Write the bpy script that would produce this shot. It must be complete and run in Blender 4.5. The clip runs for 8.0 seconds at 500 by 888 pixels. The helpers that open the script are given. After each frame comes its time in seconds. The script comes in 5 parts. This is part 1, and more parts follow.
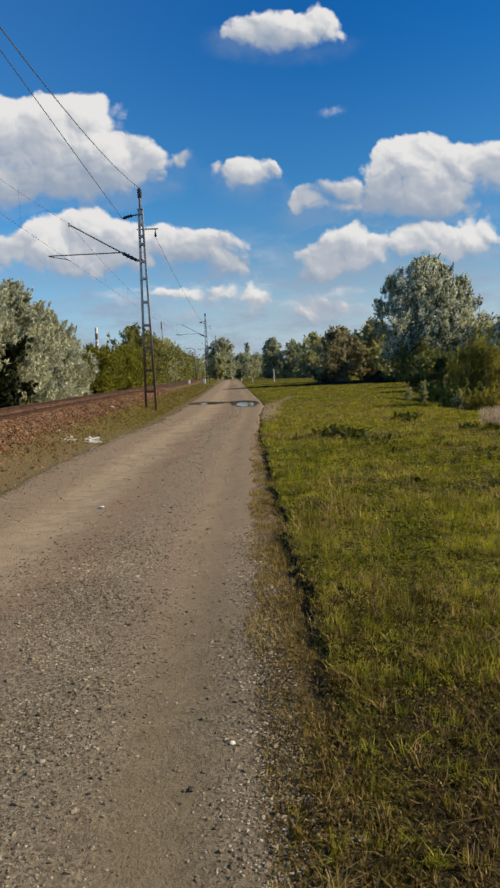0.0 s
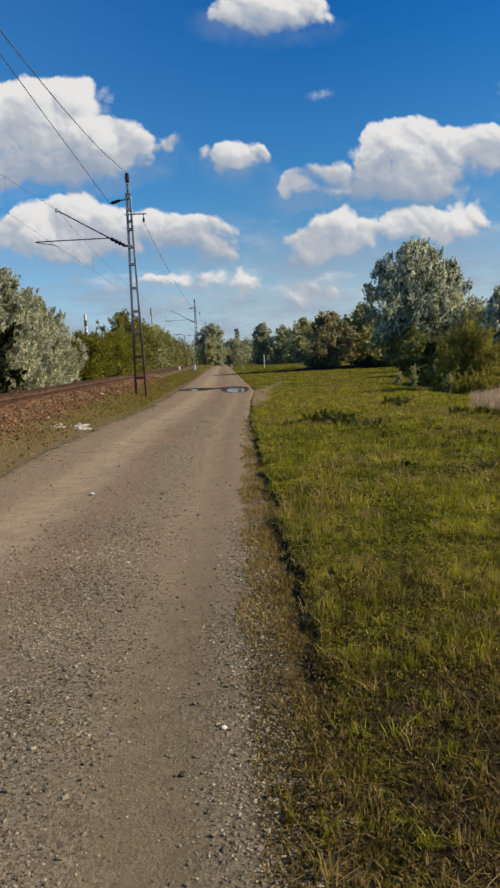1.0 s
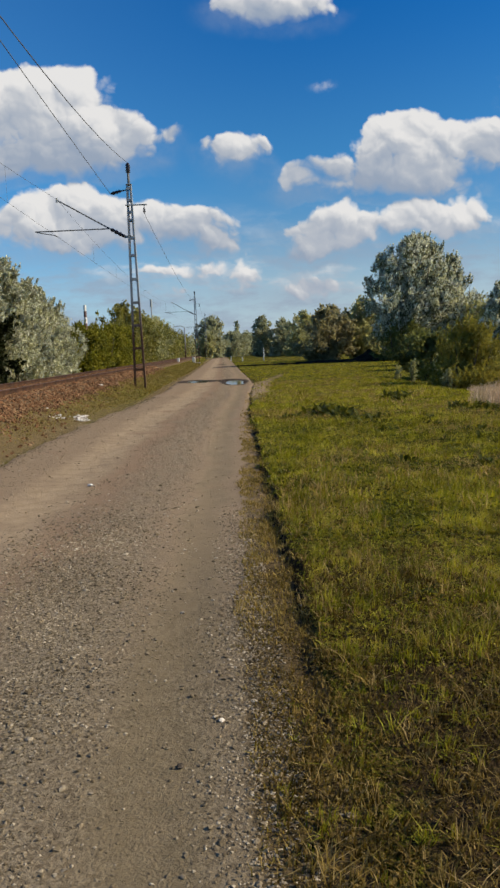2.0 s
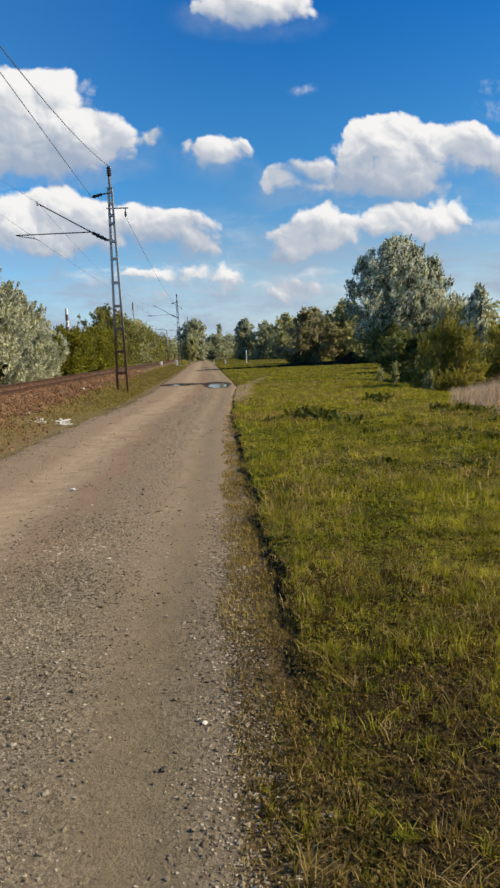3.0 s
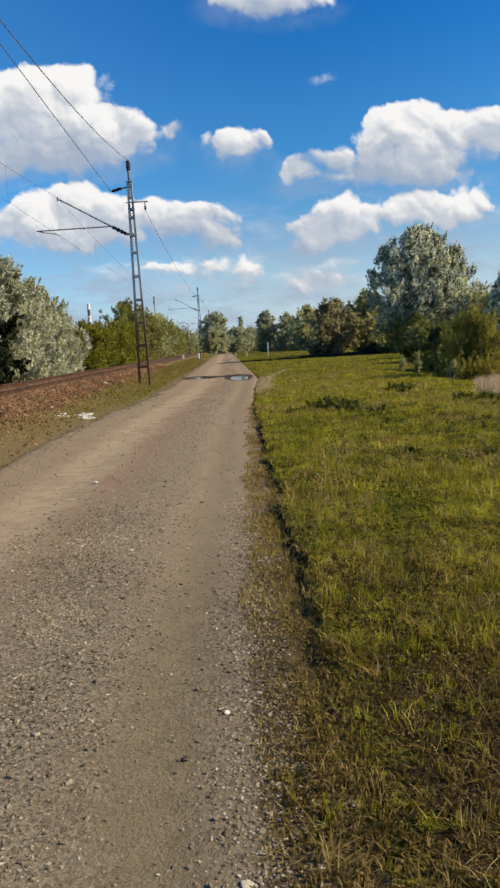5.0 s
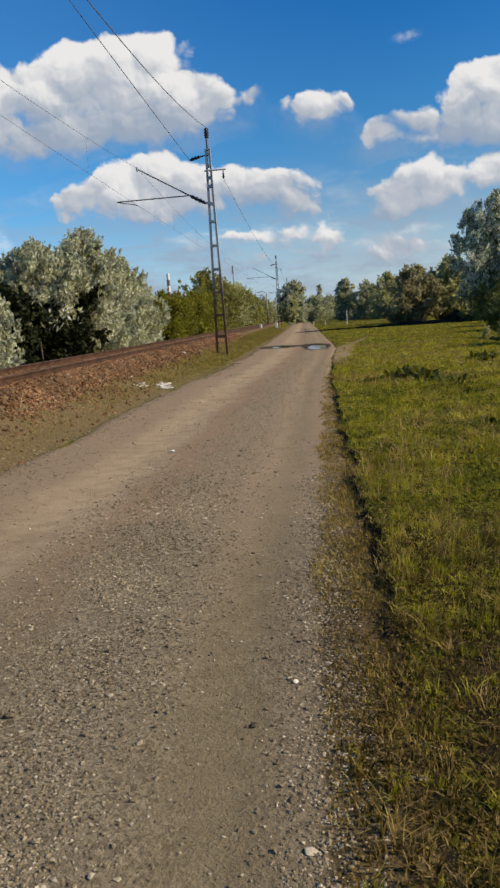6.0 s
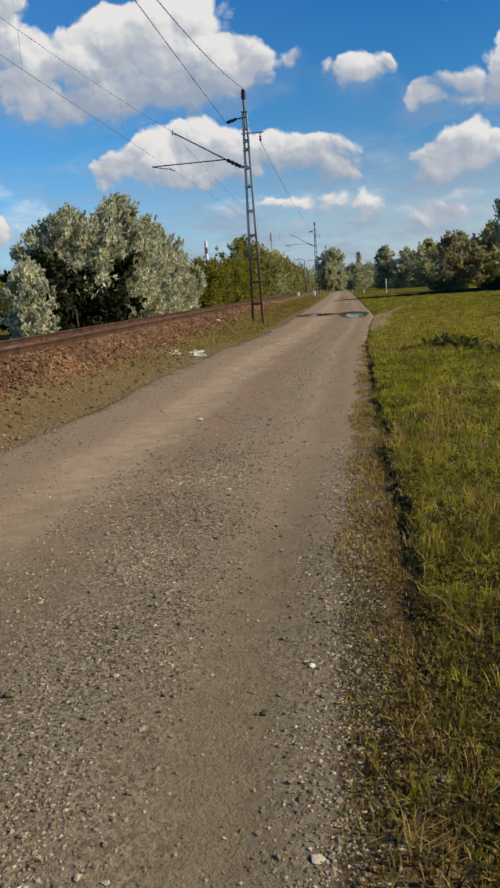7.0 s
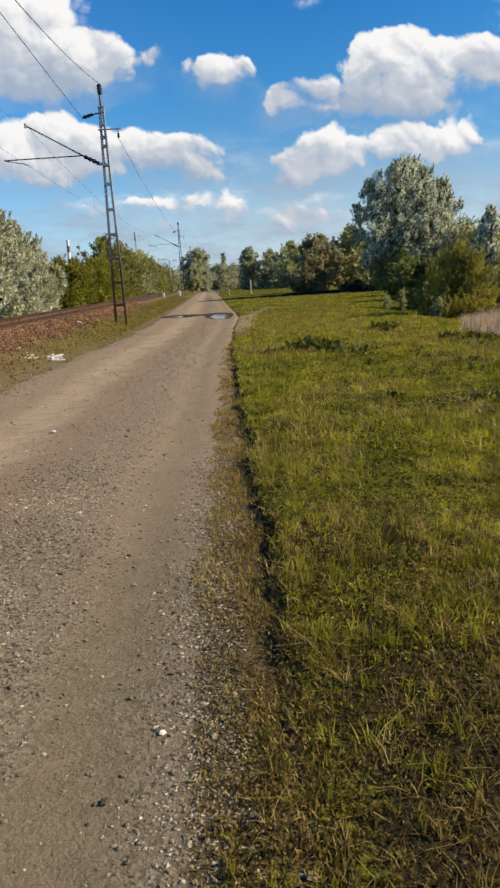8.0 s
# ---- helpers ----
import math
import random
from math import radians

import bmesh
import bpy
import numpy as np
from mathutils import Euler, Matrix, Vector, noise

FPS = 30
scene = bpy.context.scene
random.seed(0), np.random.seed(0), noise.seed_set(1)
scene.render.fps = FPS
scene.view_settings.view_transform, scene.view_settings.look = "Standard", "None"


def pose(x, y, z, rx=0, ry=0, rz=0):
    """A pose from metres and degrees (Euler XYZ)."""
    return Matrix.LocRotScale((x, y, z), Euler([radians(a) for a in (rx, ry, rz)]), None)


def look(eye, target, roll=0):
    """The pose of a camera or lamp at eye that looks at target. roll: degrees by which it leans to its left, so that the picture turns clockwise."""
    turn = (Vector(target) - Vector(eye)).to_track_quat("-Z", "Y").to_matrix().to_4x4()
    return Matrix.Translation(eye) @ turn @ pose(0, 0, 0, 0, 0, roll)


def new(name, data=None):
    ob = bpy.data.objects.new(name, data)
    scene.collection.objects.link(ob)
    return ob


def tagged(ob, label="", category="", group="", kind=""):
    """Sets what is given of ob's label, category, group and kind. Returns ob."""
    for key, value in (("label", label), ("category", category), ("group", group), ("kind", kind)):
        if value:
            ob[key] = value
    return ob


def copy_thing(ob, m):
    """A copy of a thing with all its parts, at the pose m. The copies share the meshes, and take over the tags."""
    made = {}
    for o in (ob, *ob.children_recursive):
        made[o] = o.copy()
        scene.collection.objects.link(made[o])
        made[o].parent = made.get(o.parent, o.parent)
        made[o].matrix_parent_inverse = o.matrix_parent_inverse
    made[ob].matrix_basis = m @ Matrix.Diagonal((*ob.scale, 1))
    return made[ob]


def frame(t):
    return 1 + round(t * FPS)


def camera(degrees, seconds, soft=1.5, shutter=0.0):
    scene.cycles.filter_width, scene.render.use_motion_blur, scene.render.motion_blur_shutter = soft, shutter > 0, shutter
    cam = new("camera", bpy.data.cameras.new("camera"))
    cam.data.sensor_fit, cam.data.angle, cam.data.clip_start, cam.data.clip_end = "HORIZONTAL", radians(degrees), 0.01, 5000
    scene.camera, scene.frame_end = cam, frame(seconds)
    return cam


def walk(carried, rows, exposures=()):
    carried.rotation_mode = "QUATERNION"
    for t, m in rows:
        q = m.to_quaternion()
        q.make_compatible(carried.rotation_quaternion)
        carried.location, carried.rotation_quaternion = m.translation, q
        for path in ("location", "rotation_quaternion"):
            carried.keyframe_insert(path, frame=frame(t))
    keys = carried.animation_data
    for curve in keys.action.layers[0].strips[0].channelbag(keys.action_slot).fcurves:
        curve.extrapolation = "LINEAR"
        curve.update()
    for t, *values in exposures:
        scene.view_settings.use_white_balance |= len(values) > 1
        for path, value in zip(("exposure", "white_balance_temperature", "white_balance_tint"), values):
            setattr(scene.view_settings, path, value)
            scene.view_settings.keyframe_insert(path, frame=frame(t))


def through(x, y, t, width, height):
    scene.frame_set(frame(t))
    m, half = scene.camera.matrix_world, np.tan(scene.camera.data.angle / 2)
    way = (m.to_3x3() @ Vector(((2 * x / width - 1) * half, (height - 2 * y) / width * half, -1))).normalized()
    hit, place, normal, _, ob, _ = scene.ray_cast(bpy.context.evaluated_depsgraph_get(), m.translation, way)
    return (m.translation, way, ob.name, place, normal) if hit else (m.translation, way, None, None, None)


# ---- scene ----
cam = camera(36.0, 8.0, soft=2.6)
PATH = [
    (0, (0.04, -0.087, 1.643), (0.081, 1.904, 1.459), -2.5),
    (0.2, (0.041, -0.06, 1.627), (0.089, 1.929, 1.43), -2.6),
    (0.5, (0.046, -0.074, 1.637), (0.117, 1.914, 1.427), -2.8),
    (0.8, (0.051, -0.067, 1.634), (0.117, 1.92, 1.419), -3.0),
    (1, (0.047, -0.062, 1.631), (0.11, 1.924, 1.41), -2.9),
    (1.2, (0.039, -0.061, 1.631), (0.098, 1.926, 1.409), -2.5),
    (2.3, (0.046, -0.044, 1.629), (0.118, 1.94, 1.385), -2.3),
    (2.5, (0.051, -0.056, 1.632), (0.139, 1.928, 1.4), -2.4),
    (2.8, (0.053, -0.06, 1.635), (0.156, 1.922, 1.392), -2.6),
    (3, (0.051, -0.074, 1.638), (0.16, 1.909, 1.403), -2.6),
    (3.2, (0.055, -0.061, 1.628), (0.17, 1.922, 1.398), -3.0),
    (3.5, (0.059, -0.067, 1.631), (0.176, 1.917, 1.405), -3.0),
    (3.8, (0.062, -0.042, 1.614), (0.176, 1.942, 1.383), -3.2),
    (4, (0.066, -0.04, 1.617), (0.18, 1.943, 1.379), -3.3),
    (4.2, (0.064, -0.054, 1.621), (0.174, 1.929, 1.386), -3.2),
    (5.3, (0.069, -0.054, 1.617), (0.067, 1.928, 1.353), -3.3),
    (5.5, (0.066, -0.06, 1.624), (0.017, 1.921, 1.35), -3.2),
    (5.7, (0.081, -0.042, 1.616), (-0.015, 1.935, 1.328), -4.0),
    (5.8, (0.081, -0.042, 1.613), (-0.021, 1.932, 1.312), -4.0),
    (6, (0.1, -0.028, 1.613), (-0.057, 1.94, 1.297), -4.0),
    (6.2, (0.124, 0.026, 1.587), (-0.124, 1.984, 1.266), -4.5),
    (6.3, (0.13, 0.051, 1.585), (-0.172, 2.0, 1.253), -4.6),
    (6.5, (0.141, 0.086, 1.579), (-0.2, 2.03, 1.258), -3.4),
    (6.7, (0.153, 0.131, 1.573), (-0.175, 2.071, 1.218), -3.8),
    (6.8, (0.156, 0.143, 1.579), (-0.158, 2.084, 1.216), -4.0),
    (7, (0.167, 0.225, 1.559), (-0.089, 2.171, 1.171), -4.0),
    (7.2, (0.185, 0.324, 1.541), (0.088, 2.281, 1.137), -3.6),
    (7.5, (0.21, 0.398, 1.597), (0.299, 2.363, 1.234), -3.3),
    (7.7, (0.222, 0.505, 1.603), (0.319, 2.473, 1.256), -3.4),
    (8, (0.254, 0.655, 1.589), (0.333, 2.611, 1.18), -3.6),
]
walk(cam, [(t, look(eye, target, roll)) for t, eye, target, roll in PATH],
     [(0.0, 0.0), (2.5, 0.0), (3.0, 0.22), (3.5, 0.25), (5.5, 0.25), (6.0, 0.06), (6.5, 0.06), (7.0, 0.0), (7.5, 0.13), (8.0, 0.27)])

# Clouds in the sky plane ahead: across, up, half width, half height, per metre of distance.
CLOUDS = {
    "high": [(0.090, 0.421, 0.060, 0.023), (0.129, 0.432, 0.024, 0.017), (0.040, 0.421, 0.030, 0.017), (0.072, 0.409, 0.042, 0.018)],
    "big_left": [(-0.200, 0.314, 0.074, 0.044), (-0.269, 0.315, 0.051, 0.041), (-0.320, 0.297, 0.056, 0.035), (-0.128, 0.273, 0.050, 0.038), (-0.179, 0.262, 0.085, 0.040), (-0.387, 0.273, 0.057, 0.027), (-0.286, 0.249, 0.138, 0.030), (-0.048, 0.271, 0.019, 0.012), (-0.076, 0.251, 0.017, 0.010)],
    "corner_left": [(-0.434, 0.371, 0.064, 0.037), (-0.460, 0.319, 0.085, 0.041), (-0.519, 0.353, 0.078, 0.061)],
    "low_left": [(-0.286, 0.165, 0.032, 0.026), (-0.236, 0.175, 0.040, 0.029), (-0.166, 0.179, 0.054, 0.037), (-0.098, 0.173, 0.053, 0.030), (-0.042, 0.161, 0.048, 0.024), (-0.008, 0.142, 0.036, 0.022), (-0.028, 0.160, 0.044, 0.026), (-0.172, 0.148, 0.107, 0.021)],
    "edge_left": [(-0.458, 0.096, 0.044, 0.021), (-0.504, 0.091, 0.049, 0.019), (-0.407, 0.084, 0.024, 0.013)],
    "middle": [(0.027, 0.250, 0.031, 0.024), (-0.004, 0.252, 0.014, 0.011), (0.063, 0.251, 0.019, 0.014)],
    "big_right": [(0.250, 0.203, 0.10, 0.020), (0.248, 0.255, 0.061, 0.033), (0.208, 0.246, 0.036, 0.028), (0.295, 0.249, 0.036, 0.025), (0.345, 0.247, 0.033, 0.029), (0.214, 0.214, 0.069, 0.025), (0.279, 0.215, 0.051, 0.027), (0.148, 0.224, 0.032, 0.022), (0.106, 0.219, 0.019, 0.021), (0.180, 0.212, 0.045, 0.020), (0.128, 0.206, 0.045, 0.012), (0.216, 0.262, 0.024, 0.022), (0.389, 0.231, 0.044, 0.028)],
    "low_right": [(0.130, 0.131, 0.058, 0.015), (0.275, 0.152, 0.036, 0.016), (0.143, 0.154, 0.045, 0.025), (0.103, 0.152, 0.022, 0.013), (0.190, 0.148, 0.029, 0.018), (0.105, 0.120, 0.047, 0.012), (0.267, 0.169, 0.036, 0.018), (0.310, 0.158, 0.052, 0.018), (0.232, 0.146, 0.030, 0.009), (0.160, 0.131, 0.051, 0.014)],
    "far": [(0.037, 0.097, 0.016, 0.017), (0.045, 0.079, 0.024, 0.013), (0.133, 0.080, 0.046, 0.017), (-0.073, 0.103, 0.040, 0.009), (-0.029, 0.096, 0.022, 0.009), (-0.042, 0.078, 0.026, 0.011), (0.099, 0.068, 0.034, 0.010), (-0.012, 0.106, 0.024, 0.010)],
}

# ---- light ----
SUN = Vector((0.85, -0.07, 0.525)).normalized()
sun = new("sun", bpy.data.lights.new("sun", "SUN"))
sun.data.energy, sun.data.angle, sun.data.color = 5.9, radians(0.55), (1.0, 0.86, 0.63)
sun.matrix_world = look(SUN * 50, (0, 0, 0))


class Nodes:
    """Short hand for node trees."""

    def __init__(self, tree):
        self.tree = tree
        tree.nodes.clear()

    def add(self, kind, **values):
        node = self.tree.nodes.new(kind)
        for key, value in values.items():
            if key == "op":
                node.operation = value
            elif key == "blend":
                node.data_type, node.blend_type = "RGBA", value
        return node

    def link(self, a, b):
        self.tree.links.new(a, b)

    def put(self, socket, value):
        if isinstance(value, bpy.types.NodeSocket):
            self.link(value, socket)
        else:
            socket.default_value = value

    def math(self, op, a, b=0.0, c=0.0, clamp=False):
        node = self.add("ShaderNodeMath", op=op)
        node.use_clamp = clamp
        for i, v in enumerate((a, b, c)):
            self.put(node.inputs[i], v)
        return node.outputs[0]

    def vec(self, op, a, b=(0, 0, 0)):
        node = self.add("ShaderNodeVectorMath", op=op)
        self.put(node.inputs[0], a)
        self.put(node.inputs[1], b)
        return node.outputs["Value"] if op in ("LENGTH", "DOT_PRODUCT") else node.outputs[0]

    def noise(self, where, scale, detail=3.0, rough=0.55, color=False, distortion=0.0):
        node = self.add("ShaderNodeTexNoise")
        self.link(where, node.inputs["Vector"])
        node.inputs["Scale"].default_value, node.inputs["Detail"].default_value = scale, detail
        node.inputs["Roughness"].default_value, node.inputs["Distortion"].default_value = rough, distortion
        return node.outputs["Color" if color else "Fac"]

    def voronoi(self, where, scale, out="Distance"):
        node = self.add("ShaderNodeTexVoronoi")
        self.link(where, node.inputs["Vector"])
        node.inputs["Scale"].default_value = scale
        return node.outputs[out]

    def ramp(self, value, lo, hi, a=0.0, b=1.0, smooth=True):
        node = self.add("ShaderNodeMapRange")
        node.interpolation_type = "SMOOTHSTEP" if smooth else "LINEAR"
        self.put(node.inputs[0], value)
        for i, v in enumerate((lo, hi, a, b)):
            self.put(node.inputs[1 + i], v)
        return node.outputs[0]

    def mix(self, fac, a, b, blend="MIX"):
        node = self.add("ShaderNodeMix", blend=blend)
        for i, v in ((0, fac), (6, a), (7, b)):
            if isinstance(v, tuple) and len(v) == 3:
                v = (*v, 1.0)
            self.put(node.inputs[i], v)
        return node.outputs[2]


def sky_field(tree_name):
    """A node group: how deep a point of the sky plane (u, v) lies within the clouds, and how far its puff is turned to the sun."""
    group = bpy.data.node_groups.new(tree_name, "ShaderNodeTree")
    group.interface.new_socket("Point", in_out="INPUT", socket_type="NodeSocketVector")
    group.interface.new_socket("Depth", in_out="OUTPUT", socket_type="NodeSocketFloat")
    group.interface.new_socket("Turned", in_out="OUTPUT", socket_type="NodeSocketFloat")
    n = Nodes(group)
    inp, out = n.add("NodeGroupInput"), n.add("NodeGroupOutput")
    total = turned = None
    up = n.add("ShaderNodeSeparateXYZ")
    n.link(inp.outputs[0], up.inputs[0])
    for blobs in CLOUDS.values():
        base, crest = min(v - rv for _, v, _, rv in blobs), max(v + rv for _, v, _, rv in blobs)
        lift = n.math("MULTIPLY_ADD", up.outputs[1], 2 / (crest - base), -(crest + base) / (crest - base))
        for u, v, ru, rv in blobs:
            d = n.vec("MULTIPLY", n.vec("SUBTRACT", inp.outputs[0], (u, v, 0)), (1 / (ru * 1.18), 1 / (rv * 1.18), 0))
            f = n.math("MULTIPLY", n.math("SUBTRACT", 1.0, n.vec("LENGTH", d)), min(1.0, 0.12 + rv * 24))
            e = n.math("POWER", 2.718, n.math("MULTIPLY", f, 8.0))
            t = n.math("MULTIPLY", e, n.math("MULTIPLY_ADD", lift, 0.72, n.vec("DOT_PRODUCT", d, (0.22, 0.36, 0))))
            total = e if total is None else n.math("ADD", total, e)
            turned = t if turned is None else n.math("ADD", turned, t)
    n.link(n.math("DIVIDE", n.math("LOGARITHM", total, 2.718), 8.0), out.inputs[0])
    n.link(n.math("DIVIDE", turned, total), out.inputs[1])
    return group


world = bpy.data.worlds.new("sky")
scene.world = world
world.use_nodes = True
w = Nodes(world.node_tree)
sky = w.add("ShaderNodeTexSky")
sky.sky_type, sky.sun_disc = "NISHITA", False
sky.sun_elevation, sky.sun_rotation = math.asin(SUN.z), math.atan2(SUN.x, SUN.y)
sky.air_density, sky.dust_density, sky.ozone_density = 1.0, 0.4, 3.0
geo = w.add("ShaderNodeTexCoord").outputs["Generated"]
split = w.add("ShaderNodeSeparateXYZ")
w.link(geo, split.inputs[0])
front = w.math("MAXIMUM", split.outputs[1], 0.02)
plane = w.add("ShaderNodeCombineXYZ")
w.link(w.math("DIVIDE", split.outputs[0], front), plane.inputs[0])
w.link(w.math("DIVIDE", split.outputs[2], front), plane.inputs[1])
uv = plane.outputs[0]
wobble = w.vec("MULTIPLY", w.vec("SUBTRACT", w.noise(uv, 15.0, 4.0, 0.55, color=True), (0.5, 0.5, 0.5)), (0.050, 0.040, 0))
field = sky_field("cloud_field")


def depth_at(point):
    node = w.add("ShaderNodeGroup")
    node.node_tree = field
    w.link(point, node.inputs[0])
    return node.outputs[0], node.outputs[1]


where = w.vec("ADD", uv, wobble)
here, turned = depth_at(where)
# rounded lumps at three sizes, each lit on the side towards the sun
light = turned
edge = here
for scale, rise, gain, reach in ((19.0, 0.32, 1.25, 0.015), (44.0, 0.17, 0.62, 0.007), (100.0, 0.09, 0.28, 0.003)):
    lump = w.voronoi(where, scale)
    ahead = w.voronoi(w.vec("ADD", where, (0.55 * reach, 0.83 * reach, 0)), scale)
    edge = w.math("ADD", edge, w.math("MULTIPLY", w.math("SUBTRACT", 0.42, lump), rise))
    light = w.math("ADD", light, w.math("MULTIPLY", w.math("SUBTRACT", ahead, lump), gain))
light = w.math("ADD", light, w.math("MULTIPLY", w.math("SUBTRACT", w.noise(where, 11.0, 4.0, 0.55), 0.5), 1.1))
edge = w.math("ADD", edge, w.math("MULTIPLY", w.math("SUBTRACT", w.noise(uv, 60.0, 4.0, 0.6), 0.5), 0.12))
bright = w.ramp(light, -0.75, 0.25)
cover = w.ramp(edge, 0.0, w.math("SUBTRACT", 0.50, w.math("MULTIPLY", bright, 0.34)))
under = w.math("MULTIPLY", w.ramp(here, -0.40, 0.20), w.ramp(turned, 0.25, -0.60))
cover = w.math("MAXIMUM", cover, w.math("MULTIPLY", under, w.ramp(w.noise(uv, 12.0, 5.0, 0.6), 0.32, 0.66, 0.03, 0.36)))
streak = w.noise(w.vec("MULTIPLY", uv, (1.0, 3.2, 1.0)), 12.0, 6.0, 0.6)
low = w.math("MULTIPLY", w.ramp(streak, 0.38, 0.64), w.ramp(split.outputs[2], 0.20, 0.06))
cover = w.math("MAXIMUM", cover, w.math("MULTIPLY", low, 0.75))
for wu, wv, wr in ((0.143, 0.326, 0.030), (0.385, 0.322, 0.030), (0.40, 0.292, 0.05), (-0.447, 0.154, 0.060)):
    spread = w.vec("LENGTH", w.vec("MULTIPLY", w.vec("SUBTRACT", where, (wu, wv, 0)), (1 / wr, 2.6 / wr, 0)))
    veil = w.math("MULTIPLY", w.ramp(spread, 1.0, 0.1), w.ramp(w.noise(uv, 46.0, 5.0, 0.6), 0.38, 0.66))
    cover = w.math("MAXIMUM", cover, w.math("MULTIPLY", veil, 0.34))
lit = w.mix(w.ramp(light, -0.75, 0.25), (3.1, 3.75, 4.8), (5.0, 5.3, 5.8))
lit = w.mix(w.ramp(light, -0.06, 0.66), lit, (7.9, 7.8, 7.7))
# the rest of the sky, behind and overhead, has the same broken cloud
loose = w.ramp(w.noise(geo, 2.6, 6.0, 0.6), 0.56, 0.68)
behind = w.ramp(split.outputs[1], 0.55, 0.15)
loose = w.math("MULTIPLY", loose, behind)
cover = w.math("MAXIMUM", w.math("MULTIPLY", cover, w.ramp(split.outputs[1], 0.1, 0.3)), w.math("MULTIPLY", loose, 0.85))
deep = w.mix(w.ramp(split.outputs[2], 0.06, 0.24), (0.80, 0.92, 1.0), (0.28, 0.79, 1.12))
deep = w.mix(w.ramp(split.outputs[2], 0.20, 0.42), deep, (0.07, 0.61, 1.14))
deep = w.mix(w.math("MULTIPLY", w.ramp(split.outputs[0], 0.15, -0.40), 0.7), deep, (0.44, 1.06, 1.48))
blue = w.mix(1.0, sky.outputs[0], deep, "MULTIPLY")
haze = w.ramp(split.outputs[2], 0.0, 0.16, 0.55, 0.0)
blue = w.mix(haze, blue, (5.0, 6.1, 7.8))
both = w.mix(cover, blue, lit)
back = w.add("ShaderNodeBackground")
w.link(both, back.inputs[0])
back.inputs[1].default_value = 0.1
w.link(back.outputs[0], w.add("ShaderNodeOutputWorld").inputs[0])


# ---- materials ----
def material(name):
    m = bpy.data.materials.new(name)
    m.use_nodes = True
    n = Nodes(m.node_tree)
    out, bsdf = n.add("ShaderNodeOutputMaterial"), n.add("ShaderNodeBsdfPrincipled")
    n.link(bsdf.outputs[0], out.inputs[0])
    return m, n, bsdf, n.add("ShaderNodeTexCoord").outputs["Object"], out


def bump(n, bsdf, height, strength=0.5, distance=0.02):
    node = n.add("ShaderNodeBump")
    node.inputs["Strength"].default_value, node.inputs["Distance"].default_value = strength, distance
    n.link(height, node.inputs["Height"])
    n.link(node.outputs[0], bsdf.inputs["Normal"])


def plain(name, dark, light, scale=4.0, rough=0.8, metal=0.0, relief=0.2, spots=None, fine=40.0):
    """Two tones by a broad and a fine noise, with fine relief; spots: colour and share of stains."""
    m, n, b, at, _ = material(name)
    broad, grain = n.noise(at, scale, 5.0), n.noise(at, scale * fine, 3.0)
    c = n.mix(n.ramp(n.math("ADD", n.math("MULTIPLY", broad, 0.65), n.math("MULTIPLY", grain, 0.35)), 0.35, 0.65), dark, light)
    if spots:
        c = n.mix(n.ramp(n.noise(at, scale * 2.7, 6.0, 0.7), 0.62 - spots[1] * 0.3, 0.72 - spots[1] * 0.3), c, spots[0])
    n.link(c, b.inputs["Base Color"])
    b.inputs["Roughness"].default_value, b.inputs["Metallic"].default_value = rough, metal
    b.inputs["Specular IOR Level"].default_value = 0.25 if rough < 0.9 else 0.02
    bump(n, b, grain, relief, 0.01)
    return m


def pieces(name, tones, rough=0.85, coarse=0.6, relief=0.5):
    """Loose pieces (stones): each island takes one of the tones; broad drifts of tone and a fine grain lie over them."""
    m, n, b, at, _ = material(name)
    at = n.add("ShaderNodeNewGeometry").outputs["Position"]
    g = n.add("ShaderNodeNewGeometry").outputs["Random Per Island"]
    r = n.math("FRACT", n.math("ADD", g, n.math("MULTIPLY", n.add("ShaderNodeObjectInfo").outputs["Random"], 1.0)))
    ramp = n.add("ShaderNodeValToRGB")
    ramp.color_ramp.interpolation = "LINEAR"
    while len(ramp.color_ramp.elements) < len(tones):
        ramp.color_ramp.elements.new(0.5)
    for i, (e, tone) in enumerate(zip(ramp.color_ramp.elements, tones)):
        e.position, e.color = i / (len(tones) - 1), (*tone, 1)
    n.link(r, ramp.inputs[0])
    drift = n.ramp(n.noise(at, coarse, 4.0), 0.35, 0.65, 0.75, 1.2)
    grain = n.ramp(n.noise(at, 60.0, 3.0), 0.3, 0.7, 0.75, 1.2)
    c = n.vec("MULTIPLY", ramp.outputs[0], n.vec("MULTIPLY", _xyz(n, drift), _xyz(n, grain)))
    n.link(c, b.inputs["Base Color"])
    b.inputs["Roughness"].default_value, b.inputs["Specular IOR Level"].default_value = rough, 0.08
    bump(n, b, n.noise(at, 90.0, 3.0), relief, 0.006)
    return m


def _xyz(n, value):
    node = n.add("ShaderNodeCombineXYZ")
    for i in range(3):
        n.link(value, node.inputs[i])
    return node.outputs[0]


